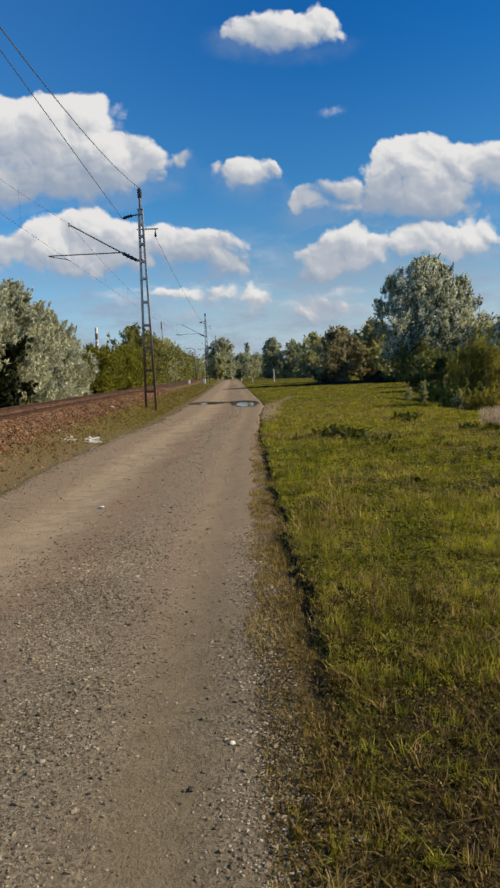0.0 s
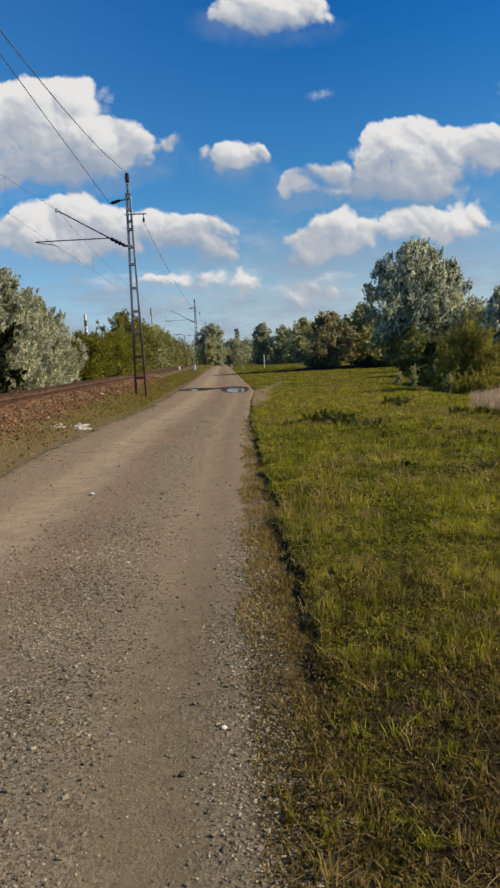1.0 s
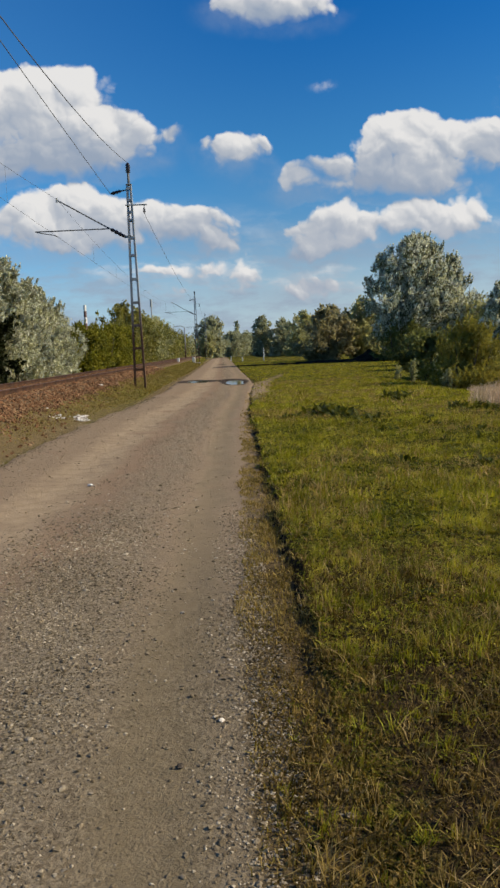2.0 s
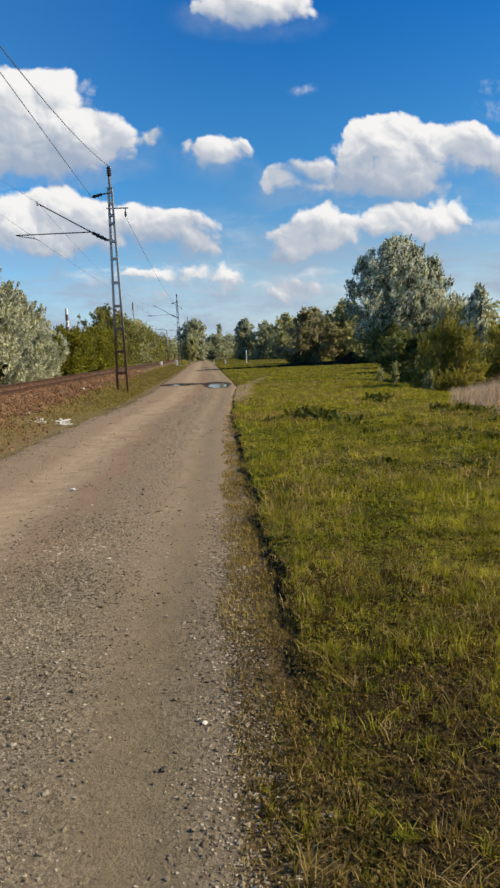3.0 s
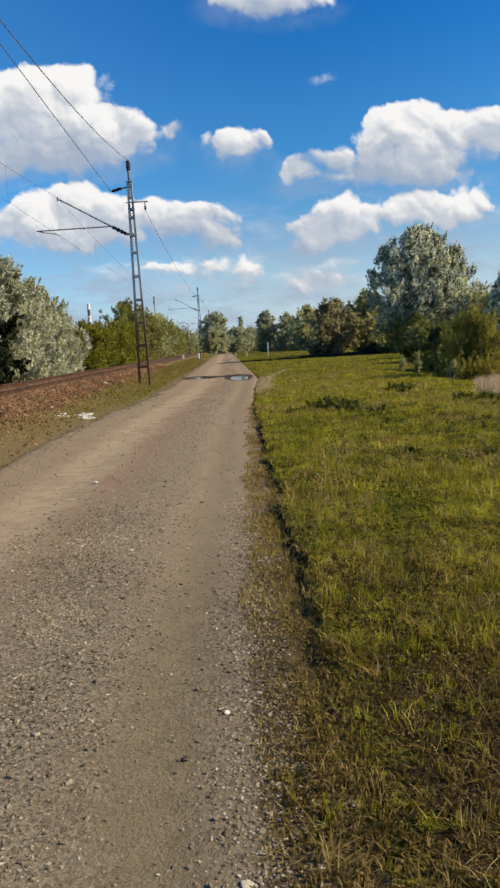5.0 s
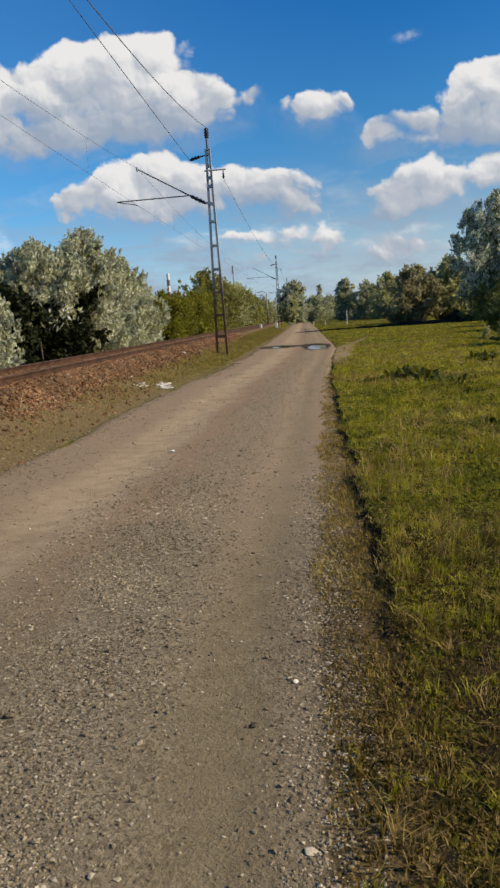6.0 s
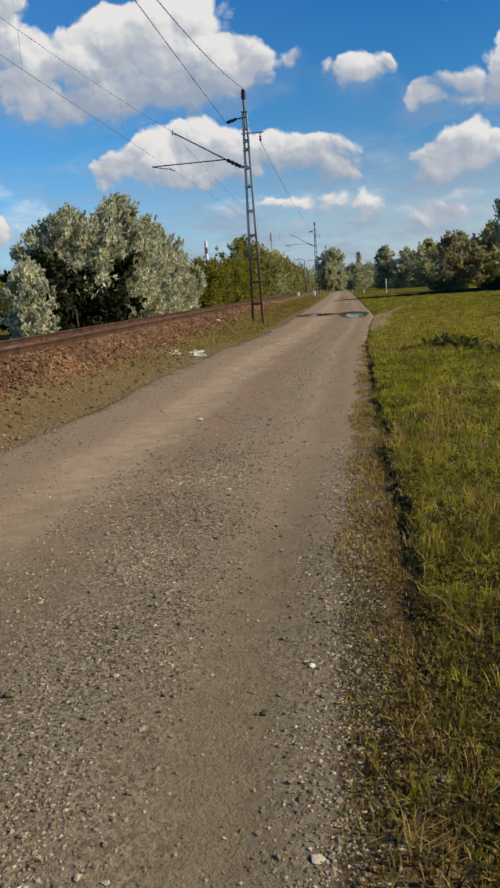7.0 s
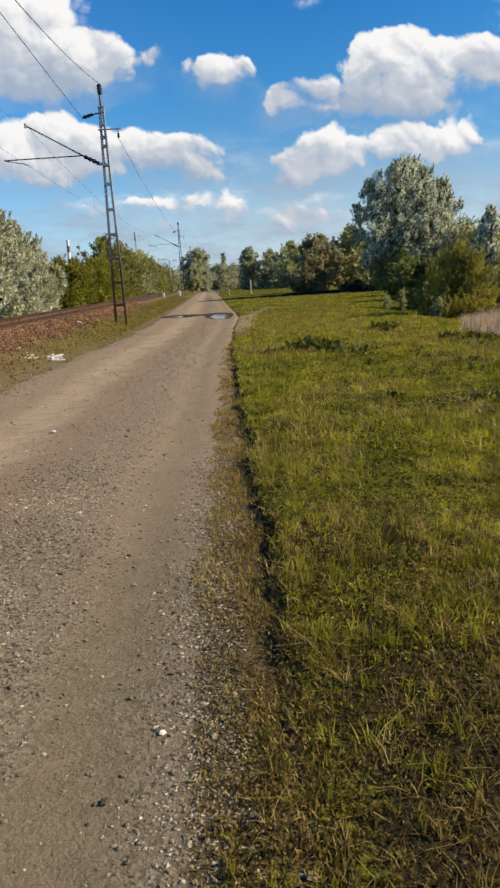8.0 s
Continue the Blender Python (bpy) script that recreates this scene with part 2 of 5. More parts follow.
def leafy(name, tones, glow=0.35, rough=0.55, coarse=0.5, drift=(0.75, 1.25), grey=None, through=(1.25, 1.15, 0.5)):
    """Leaves and blades: tone by leaf, drifting over the plant; light passes through them. grey: tone of pale undersides shown by part of the leaves."""
    m, n, b, at, out = material(name)
    r = n.add("ShaderNodeNewGeometry").outputs["Random Per Island"]
    ramp = n.add("ShaderNodeValToRGB")
    while len(ramp.color_ramp.elements) < len(tones):
        ramp.color_ramp.elements.new(0.5)
    for i, (e, tone) in enumerate(zip(ramp.color_ramp.elements, tones)):
        e.position, e.color = i / (len(tones) - 1), (*tone, 1)
    d = n.noise(at, coarse, 4.0)
    n.link(n.math("ADD", n.math("MULTIPLY", r, 0.6), n.ramp(d, 0.3, 0.7, 0.0, 0.4)), ramp.inputs[0])
    c = n.vec("MULTIPLY", ramp.outputs[0], _xyz(n, n.ramp(n.noise(at, coarse * 2.6, 3.0), 0.3, 0.7, *drift)))
    if grey:
        turned = n.math("ADD", n.math("FRACT", n.math("MULTIPLY", r, 7.31)), n.ramp(n.noise(at, coarse * 1.7, 3.0), 0.32, 0.68, -0.32, 0.32))
        c = n.mix(n.ramp(turned, 0.30, 0.62), c, grey)
    n.link(c, b.inputs["Base Color"])
    b.inputs["Roughness"].default_value, b.inputs["Specular IOR Level"].default_value = rough, 0.10
    back_light = n.add("ShaderNodeBsdfTranslucent")
    n.link(n.vec("MULTIPLY", c, through), back_light.inputs[0])
    mixed = n.add("ShaderNodeMixShader")
    mixed.inputs[0].default_value = glow
    n.link(b.outputs[0], mixed.inputs[1])
    n.link(back_light.outputs[0], mixed.inputs[2])
    n.link(mixed.outputs[0], out.inputs[0])
    return m


def attribute(n, name):
    node = n.add("ShaderNodeAttribute")
    node.attribute_name = name
    return node.outputs["Fac"]


def ground_material():
    """Soil and turf; masks on the mesh say where turf, ballast dust, bare soil and dry straw lie, and where bared soil
    and the turf step's shadow are coloured dark.
    """
    m, n, b, at, _ = material("turf_and_soil")
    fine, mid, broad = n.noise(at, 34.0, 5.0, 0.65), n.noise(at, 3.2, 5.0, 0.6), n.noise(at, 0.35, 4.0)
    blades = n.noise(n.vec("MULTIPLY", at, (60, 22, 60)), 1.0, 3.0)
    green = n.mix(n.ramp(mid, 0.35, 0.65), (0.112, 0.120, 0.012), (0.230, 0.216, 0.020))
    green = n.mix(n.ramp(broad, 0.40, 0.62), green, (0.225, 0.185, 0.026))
    # dark thatch in the gaps, with the shade between blades put into its tone
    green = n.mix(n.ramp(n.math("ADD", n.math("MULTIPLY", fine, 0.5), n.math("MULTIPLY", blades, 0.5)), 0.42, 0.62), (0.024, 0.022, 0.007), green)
    soil = n.mix(n.ramp(fine, 0.3, 0.7), (0.075, 0.054, 0.025), (0.21, 0.155, 0.082))
    dust = n.mix(n.ramp(fine, 0.3, 0.7), (0.075, 0.050, 0.029), (0.20, 0.140, 0.084))
    straw = n.mix(n.ramp(fine, 0.3, 0.7), (0.14, 0.10, 0.05), (0.36, 0.27, 0.17))
    edge = n.math("MULTIPLY", n.math("SUBTRACT", n.noise(at, 7.0, 5.0, 0.7), 0.5), 0.9)
    c = green
    for name, tone in (("straw", straw), ("ballast", dust), ("soil", soil)):
        c = n.mix(n.ramp(n.math("ADD", attribute(n, name), edge), 0.35, 0.65), c, tone)
    # dark bared soil, with the turf step's shadow put into the same tone
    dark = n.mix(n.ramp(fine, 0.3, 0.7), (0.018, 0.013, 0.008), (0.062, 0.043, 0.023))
    c = n.mix(n.ramp(n.math("ADD", attribute(n, "humus_and_shade"), edge), 0.35, 0.65), c, dark)
    n.link(c, b.inputs["Base Color"])
    b.inputs["Roughness"].default_value, b.inputs["Specular IOR Level"].default_value = 1.0, 0.02
    bump(n, b, n.math("ADD", fine, n.math("MULTIPLY", blades, 0.7)), 0.8, 0.03)
    return m


def road_material():
    """Compacted earth and gravel: smooth tan wheel tracks, grey chippings between and beside them, wet rims round the puddles."""
    m, n, b, at, _ = material("gravel_road")
    across = attribute(n, "across")
    wander = n.math("MULTIPLY", n.math("SUBTRACT", n.noise(at, 0.5, 3.0), 0.5), 0.16)
    a = n.math("ADD", across, wander)

    def track(centre, half):
        return n.ramp(n.math("ABSOLUTE", n.math("SUBTRACT", a, centre)), half, half * 0.25)

    left_rut, right_rut = track(0.40, 0.17), track(0.905, 0.085)
    smooth = n.math("MAXIMUM", left_rut, right_rut)
    broken = n.noise(at, 1.6, 5.0, 0.6)
    smooth = n.math("MULTIPLY", smooth, n.ramp(broken, 0.25, 0.55))
    grit, mid = n.noise(at, 70.0, 4.0, 0.7), n.noise(at, 5.0, 5.0, 0.65)
    cell = n.voronoi(at, 55.0, "Color")
    tone = n.add("ShaderNodeSeparateColor")
    n.link(cell, tone.inputs[0])
    chips = n.mix(n.ramp(tone.outputs[0], 0.0, 1.0, smooth=False), (0.175, 0.130, 0.086), (0.315, 0.240, 0.162))
    chips = n.mix(n.ramp(mid, 0.36, 0.62), chips, (0.265, 0.195, 0.127))
    earth = n.mix(n.ramp(mid, 0.3, 0.7), (0.310, 0.228, 0.142), (0.410, 0.308, 0.196))
    earth = n.mix(n.ramp(grit, 0.52, 0.72), earth, (0.204, 0.160, 0.114))
    chips = n.mix(n.ramp(attribute(n, "nearside"), 0.0, 1.0, 0.55, 0.0), chips, (0.275, 0.200, 0.128))
    c = n.mix(smooth, chips, earth)
    c = n.mix(n.math("MULTIPLY", right_rut, 0.75), c, (0.205, 0.158, 0.100))
    reddish = n.math("MAXIMUM", n.ramp(n.noise(at, 0.42, 4.0, 0.6), 0.56, 0.70), n.math("MULTIPLY", track(0.60, 0.12), n.ramp(broken, 0.30, 0.5)))
    c = n.mix(n.math("MULTIPLY", reddish, 0.78), c, (0.262, 0.176, 0.112))
    # the loose crown between the wheel tracks is all pale chippings
    crown = n.math("MULTIPLY", track(0.70, 0.16), n.ramp(n.noise(at, 2.3, 5.0, 0.65), 0.28, 0.48))
    shaken = n.vec("ADD", at, n.vec("MULTIPLY", n.vec("SUBTRACT", n.noise(at, 75.0, 3.0, 0.6, color=True), (0.5, 0.5, 0.5)), (0.022, 0.022, 0.022)))
    stones = n.add("ShaderNodeSeparateColor")
    n.link(n.voronoi(shaken, 62.0, "Color"), stones.inputs[0])
    pale = n.mix(n.ramp(stones.outputs[0], 0.0, 1.0, smooth=False), (0.070, 0.056, 0.036), (0.400, 0.332, 0.230))
    pale = n.mix(n.ramp(n.noise(at, 120.0, 3.0, 0.6), 0.52, 0.68), pale, (0.165, 0.125, 0.081))
    c = n.mix(n.math("MULTIPLY", crown, n.ramp(attribute(n, "nearside"), 0.0, 1.0, 0.45, 0.92)), c, pale)
    # darker grey-brown chippings nearby, lens dimming of the foreground put into their colour
    spread = n.mix(n.ramp(stones.outputs[1], 0.0, 1.0, smooth=False), (0.046, 0.037, 0.022), (0.300, 0.244, 0.158))
    spread = n.mix(n.ramp(n.noise(at, 3.4, 5.0, 0.65), 0.40, 0.68, 0.0, 0.7), spread, (0.168, 0.134, 0.083))
    c = n.mix(n.math("MULTIPLY", n.ramp(n.math("ADD", attribute(n, "nearside"), n.math("MULTIPLY", n.math("SUBTRACT", n.noise(at, 1.1, 5.0, 0.65), 0.5), 0.7)), 0.1, 0.9), n.ramp(crown, 0.0, 1.0, 0.70, 0.35)), c, spread)
    # the worn wheel track stays bare of them
    bare = n.mix(n.ramp(grit, 0.50, 0.72), n.mix(n.ramp(mid, 0.3, 0.7), (0.162, 0.126, 0.074), (0.222, 0.170, 0.101)), (0.120, 0.092, 0.056))
    c = n.mix(n.math("MULTIPLY", n.math("MULTIPLY", right_rut, attribute(n, "nearside")), n.ramp(broken, 0.25, 0.55, 0.35, 0.8)), c, bare)
    verge = n.ramp(n.math("ADD", attribute(n, "verge"), n.math("MULTIPLY", n.math("SUBTRACT", n.noise(at, 8.0, 5.0, 0.7), 0.5), 1.1)), 0.3, 0.7)
    loam = n.mix(n.ramp(n.noise(at, 26.0, 5.0, 0.7), 0.35, 0.65), (0.040, 0.029, 0.014), (0.150, 0.108, 0.056))
    c = n.mix(verge, c, loam)
    wet = n.ramp(n.math("ADD", attribute(n, "wet"), n.math("MULTIPLY", n.math("SUBTRACT", n.noise(at, 2.2, 5.0, 0.65), 0.5), 0.7)), 0.4, 0.6)
    c = n.mix(wet, c, (0.060, 0.044, 0.030))
    n.link(c, b.inputs["Base Color"])
    n.link(n.ramp(wet, 0.0, 1.0, 1.0, 0.75), b.inputs["Roughness"])
    b.inputs["Specular IOR Level"].default_value = 0.04
    bump(n, b, n.math("ADD", grit, n.math("SUBTRACT", n.math("MULTIPLY", n.noise(at, 24.0, 4.0, 0.6), 0.8), n.math("MULTIPLY", n.math("MULTIPLY", stones.outputs[0], crown), -1.6))), 0.75, 0.012)
    return m


def mast_material():
    """Weathered galvanised steel, rusting towards the foot and along the edges."""
    m, n, b, at, _ = material("weathered_steel")
    z = n.add("ShaderNodeSeparateXYZ")
    n.link(at, z.inputs[0])
    coat = n.mix(n.noise(at, 9.0, 4.0), (0.22, 0.25, 0.27), (0.40, 0.43, 0.44))
    rust = n.mix(n.noise(at, 16.0, 5.0), (0.035, 0.020, 0.012), (0.13, 0.060, 0.026))
    low = n.ramp(n.math("ADD", z.outputs[2], n.math("MULTIPLY", n.noise(at, 2.2, 5.0, 0.7), 3.0)), 3.2, 6.0, 1.0, 0.0)
    n.link(n.mix(low, coat, rust), b.inputs["Base Color"])
    b.inputs["Roughness"].default_value, b.inputs["Metallic"].default_value = 0.7, 0.25
    bump(n, b, n.noise(at, 120.0, 3.0), 0.3, 0.004)
    return m


M_GROUND, M_ROAD, M_MAST = ground_material(), road_material(), mast_material()
M_GRAVEL = pieces("gravel_stones", [(0.100, 0.078, 0.047), (0.180, 0.142, 0.090), (0.265, 0.212, 0.138), (0.140, 0.105, 0.062), (0.33, 0.27, 0.182), (0.47, 0.40, 0.29)])
M_BALLAST = pieces("ballast_stones", [(0.060, 0.031, 0.016), (0.150, 0.072, 0.034), (0.225, 0.112, 0.055), (0.100, 0.056, 0.029), (0.30, 0.19, 0.105), (0.180, 0.094, 0.049)], coarse=0.9)
M_WHITE_STONE = pieces("pale_rubble", [(0.45, 0.40, 0.34), (0.72, 0.69, 0.63), (0.62, 0.56, 0.48), (0.80, 0.78, 0.74)], rough=0.9)
M_GRASS = leafy("grass_blades", [(0.112, 0.130, 0.010), (0.238, 0.242, 0.016), (0.350, 0.318, 0.040), (0.46, 0.375, 0.095)], glow=0.40, coarse=1.1, drift=(0.5, 1.3))
M_DRY = leafy("dry_grass", [(0.135, 0.104, 0.016), (0.245, 0.176, 0.040), (0.42, 0.30, 0.135), (0.170, 0.140, 0.014)], glow=0.25, coarse=1.3)
M_BANK = leafy("bank_grass_blades", [(0.140, 0.122, 0.026), (0.205, 0.170, 0.042), (0.28, 0.215, 0.082), (0.150, 0.140, 0.020)], glow=0.35, coarse=0.7)
M_REED = leafy("dry_reed", [(0.34, 0.23, 0.155), (0.46, 0.34, 0.25), (0.54, 0.42, 0.32), (0.38, 0.29, 0.17)], glow=0.2, coarse=0.9)
M_DOCK = leafy("dock_leaves", [(0.030, 0.036, 0.007), (0.070, 0.078, 0.014), (0.22, 0.22, 0.06)], glow=0.30, rough=0.6)
M_SILVER = leafy("silver_leaves", [(0.25, 0.265, 0.175), (0.50, 0.51, 0.39), (0.77, 0.765, 0.66)], glow=0.28, coarse=0.8, drift=(0.55, 1.3))
M_POPLAR = leafy("white_poplar_leaves", [(0.065, 0.080, 0.032), (0.145, 0.165, 0.078), (0.28, 0.30, 0.19)], glow=0.36, coarse=0.55, drift=(0.6, 1.3), grey=(0.84, 0.85, 0.76), through=(1.15, 1.1, 0.8))
M_GREEN = leafy("fresh_leaves", [(0.075, 0.084, 0.013), (0.190, 0.190, 0.026), (0.38, 0.34, 0.06)], glow=0.45, coarse=0.7, drift=(0.6, 1.3))
M_OLIVE = leafy("willow_leaves", [(0.150, 0.150, 0.036), (0.262, 0.250, 0.068), (0.390, 0.350, 0.125)], glow=0.5, coarse=0.6)
M_DARK = leafy("dark_leaves", [(0.085, 0.10, 0.038), (0.165, 0.18, 0.065), (0.27, 0.265, 0.10)], glow=0.35, coarse=0.3)
M_GREYGREEN = leafy("grey_green_leaves", [(0.231, 0.242, 0.110), (0.407, 0.407, 0.209), (0.616, 0.583, 0.352)], glow=0.5, coarse=0.3, through=(1.15, 1.1, 0.85))
M_BROWN = leafy("brownish_leaves", [(0.209, 0.204, 0.116), (0.330, 0.308, 0.187), (0.473, 0.429, 0.286)], glow=0.55, coarse=0.3, through=(1.15, 1.1, 0.85))
# far leaves, with the haze of distance mixed into their colour
M_FAR = leafy("haze_tinted_leaves", [(0.246, 0.269, 0.185), (0.381, 0.398, 0.269), (0.515, 0.504, 0.358)], glow=0.45, coarse=0.25, through=(1.15, 1.1, 0.85))
M_HEDGE = leafy("hedge_leaves", [(0.118, 0.129, 0.045), (0.241, 0.241, 0.090), (0.426, 0.392, 0.174)], glow=0.48, coarse=0.3, drift=(0.65, 1.3))
# the shade of the shrubs' hollow is put into this leaf colour
M_HOLLOW_SHADE = leafy("shade_toned_leaves", [(0.013, 0.015, 0.006), (0.022, 0.027, 0.01), (0.038, 0.043, 0.017)], glow=0.15, coarse=0.4)
M_WORN = leafy("trampled_grass", [(0.030, 0.022, 0.004), (0.070, 0.049, 0.009), (0.200, 0.134, 0.040), (0.052, 0.047, 0.005)], glow=0.25, coarse=1.6, drift=(0.6, 1.3))
M_VERGE = leafy("verge_grass_blades", [(0.090, 0.070, 0.012), (0.190, 0.140, 0.030), (0.36, 0.26, 0.095), (0.125, 0.114, 0.012)], glow=0.3, coarse=1.3)
M_BARK = plain("bark", (0.04, 0.032, 0.024), (0.13, 0.105, 0.08), 5.0, 0.95, relief=0.7)
M_SLEEPER = plain("rust_stained_concrete", (0.055, 0.034, 0.022), (0.135, 0.088, 0.055), 3.0, 0.92, relief=0.5)
M_RAIL = plain("rusty_rail", (0.030, 0.016, 0.010), (0.105, 0.050, 0.026), 3.0, 0.75, 0.3)
M_RAILHEAD = plain("worn_rail_head", (0.09, 0.064, 0.047), (0.18, 0.135, 0.10), 2.0, 0.5, 0.7)
M_WIRE = plain("oxidised_wire", (0.085, 0.090, 0.095), (0.150, 0.156, 0.160), 2.0, 0.6, 0.4)
M_TUBE = plain("dull_tube", (0.08, 0.085, 0.088), (0.17, 0.175, 0.178), 6.0, 0.6, 0.5)
M_CERAMIC = plain("dark_glazed_ceramic", (0.018, 0.016, 0.020), (0.045, 0.036, 0.040), 8.0, 0.25)
M_CONCRETE = plain("old_concrete", (0.18, 0.16, 0.135), (0.34, 0.31, 0.27), 3.0, 0.92, relief=0.5)
M_PAINT = plain("white_paint", (0.62, 0.61, 0.57), (0.80, 0.79, 0.75), 3.0, 0.7, spots=((0.40, 0.36, 0.29), 0.25))
M_RED = plain("faded_red_paint", (0.13, 0.075, 0.07), (0.18, 0.11, 0.10), 0.3, 0.8)
M_EARTH = plain("dug_earth", (0.010, 0.008, 0.006), (0.030, 0.024, 0.018), 2.5, 1.0, relief=0.9, fine=16.0)
M_WATER, n_, b_, at_, _ = material("puddle_water")
b_.inputs["Base Color"].default_value, b_.inputs["Roughness"].default_value = (0.05, 0.043, 0.033, 1), 0.04
b_.inputs["IOR"].default_value, b_.inputs["Specular IOR Level"].default_value = 1.33, 0.5


# ---- building helpers ----
rng = np.random.default_rng(7)


def smooth_noise(x, y, scale, seed=0):
    """Value noise from 0 to 1 over the plan; scale is the size of a cell in metres."""
    x, y = np.asarray(x, float) / scale, np.asarray(y, float) / scale
    x, y = 0.81 * x - 0.586 * y + seed * 17.3, 0.586 * x + 0.81 * y + seed * 5.1
    i, j = np.floor(x), np.floor(y)
    fx, fy = x - i, y - j
    fx, fy = fx * fx * (3 - 2 * fx), fy * fy * (3 - 2 * fy)

    def h(a, b):
        s = np.sin(a * 127.1 + b * 311.7 + seed * 13.7) * 43758.5453
        return s - np.floor(s)

    return (h(i, j) * (1 - fx) + h(i + 1, j) * fx) * (1 - fy) + (h(i, j + 1) * (1 - fx) + h(i + 1, j + 1) * fx) * fy


def fbm(x, y, scale, seed=0):
    return 0.55 * smooth_noise(x, y, scale, seed) + 0.3 * smooth_noise(x, y, scale / 2.1, seed + 1) + 0.15 * smooth_noise(x, y, scale / 4.3, seed + 2)


def mesh_of(name, verts, faces, mat, smooth=False):
    """A mesh from arrays: verts (n, 3) and faces (m, k) with k corners each."""
    verts, faces = np.asarray(verts, np.float32), np.asarray(faces, np.int32)
    me = bpy.data.meshes.new(name)
    k = faces.shape[1]
    me.vertices.add(len(verts))
    me.vertices.foreach_set("co", verts.ravel())
    me.loops.add(faces.size)
    me.loops.foreach_set("vertex_index", faces.ravel())
    me.polygons.add(len(faces))
    me.polygons.foreach_set("loop_start", np.arange(0, faces.size, k, dtype=np.int32))
    me.polygons.foreach_set("loop_total", np.full(len(faces), k, np.int32))
    me.polygons.foreach_set("use_smooth", np.full(len(faces), smooth))
    me.update(calc_edges=True)
    me.materials.append(mat)
    return me


def part(name, bm, mat=None, parent=None, label="", smooth=False):
    """Links a bmesh, or a ready mesh, as one object under a thing or part."""
    if isinstance(bm, bmesh.types.BMesh):
        me = bpy.data.meshes.new(name)
        bmesh.ops.recalc_face_normals(bm, faces=bm.faces)
        bm.to_mesh(me)
        bm.free()
        me.materials.append(mat)
        if smooth:
            me.polygons.foreach_set("use_smooth", np.full(len(me.polygons), True))
    else:
        me = bm
    ob = new(name, me)
    ob.parent = parent
    if label:
        ob["label"] = label
    return ob


def thing(name, at, label, category, group="", kind=""):
    ob = new(name)
    ob.matrix_world = at if isinstance(at, Matrix) else pose(*at)
    return tagged(ob, label, category, group, kind)


def box(size, at=(0, 0, 0), bevel=0.0, turn=None):
    bm = bmesh.new()
    bmesh.ops.create_cube(bm, size=1.0)
    bmesh.ops.scale(bm, vec=size, verts=bm.verts)
    if bevel:
        bmesh.ops.bevel(bm, geom=bm.edges, offset=bevel, segments=1, affect="EDGES")
    if turn:
        bmesh.ops.transform(bm, matrix=turn, verts=bm.verts)
    bmesh.ops.translate(bm, vec=at, verts=bm.verts)
    return bm


def tube(points, radii, sides=8, bm=None):
    """A round rod along points; radii: one for all, or one a point."""
    bm = bm or bmesh.new()
    points = [Vector(p) for p in points]
    if not isinstance(radii, (list, tuple)):
        radii = [radii] * len(points)
    rings = []
    for i, p in enumerate(points):
        way = (points[min(i + 1, len(points) - 1)] - points[max(i - 1, 0)]).normalized()
        side = way.cross(Vector((0.3, 0.2, 1)) if abs(way.z) < 0.9 else Vector((1, 0.2, 0))).normalized()
        up = side.cross(way)
        rings.append([bm.verts.new(p + float(radii[i]) * (side * math.cos(a) + up * math.sin(a)))
                      for a in (2 * math.pi * k / sides for k in range(sides))])
    for a, b in zip(rings, rings[1:]):
        for k in range(sides):
            bm.faces.new((a[k], a[(k + 1) % sides], b[(k + 1) % sides], b[k]))
    bm.faces.new(rings[0][::-1])
    bm.faces.new(rings[-1])
    return bm


def lathe(profile, axis_from, axis_to, sides=12):
    """A turned solid: profile holds (share of the way, radius)."""
    a, b = Vector(axis_from), Vector(axis_to)
    return tube([a.lerp(b, s) for s, _ in profile], [r for _, r in profile], sides)


def shapes(corner, tri, centres, sizes, flat, jitter, r):
    """Copies of a small solid, each knocked out of shape, tilted, flattened and turned about."""
    n = len(centres)
    p = corner[None] * (1 + r.uniform(-jitter, jitter, (n, len(corner), 1))) * r.uniform(0.7, 1.3, (n, 1, 3))
    tilt, turn = r.uniform(0, 6.283, n), r.uniform(0, 6.283, n)
    c, s = np.cos(tilt)[:, None], np.sin(tilt)[:, None]
    p = np.stack((p[..., 0], p[..., 1] * c - p[..., 2] * s, p[..., 1] * s + p[..., 2] * c), -1)
    p[..., 2] *= flat
    c, s = np.cos(turn)[:, None], np.sin(turn)[:, None]
    p = np.stack((p[..., 0] * c - p[..., 1] * s, p[..., 0] * s + p[..., 1] * c, p[..., 2]), -1)
    p = p * np.asarray(sizes)[:, None, None] * 0.5 + np.asarray(centres)[:, None, :]
    return p.reshape(-1, 3), (tri[None] + (np.arange(n) * len(corner))[:, None, None]).reshape(-1, 3)


BALL = bmesh.new()
bmesh.ops.create_icosphere(BALL, subdivisions=1, radius=1.0)
ROUND = (np.array([v.co[:] for v in BALL.verts]), np.array([[v.index for v in f.verts] for f in BALL.faces]))
BALL.free()
SHARP = (np.array([(1, 0, 0), (-1, 0, 0), (0, 1, 0), (0, -1, 0), (0, 0, 1), (0, 0, -1)], float) * 1.15,
         np.array([(0, 2, 4), (2, 1, 4), (1, 3, 4), (3, 0, 4), (2, 0, 5), (1, 2, 5), (3, 1, 5), (0, 3, 5)]))


def stone_array(centres, sizes, flat=0.65, jitter=0.28, seed=1, solid=ROUND):
    """Verts and faces of many stones."""
    return shapes(*solid, centres, sizes, flat, jitter, np.random.default_rng(seed))


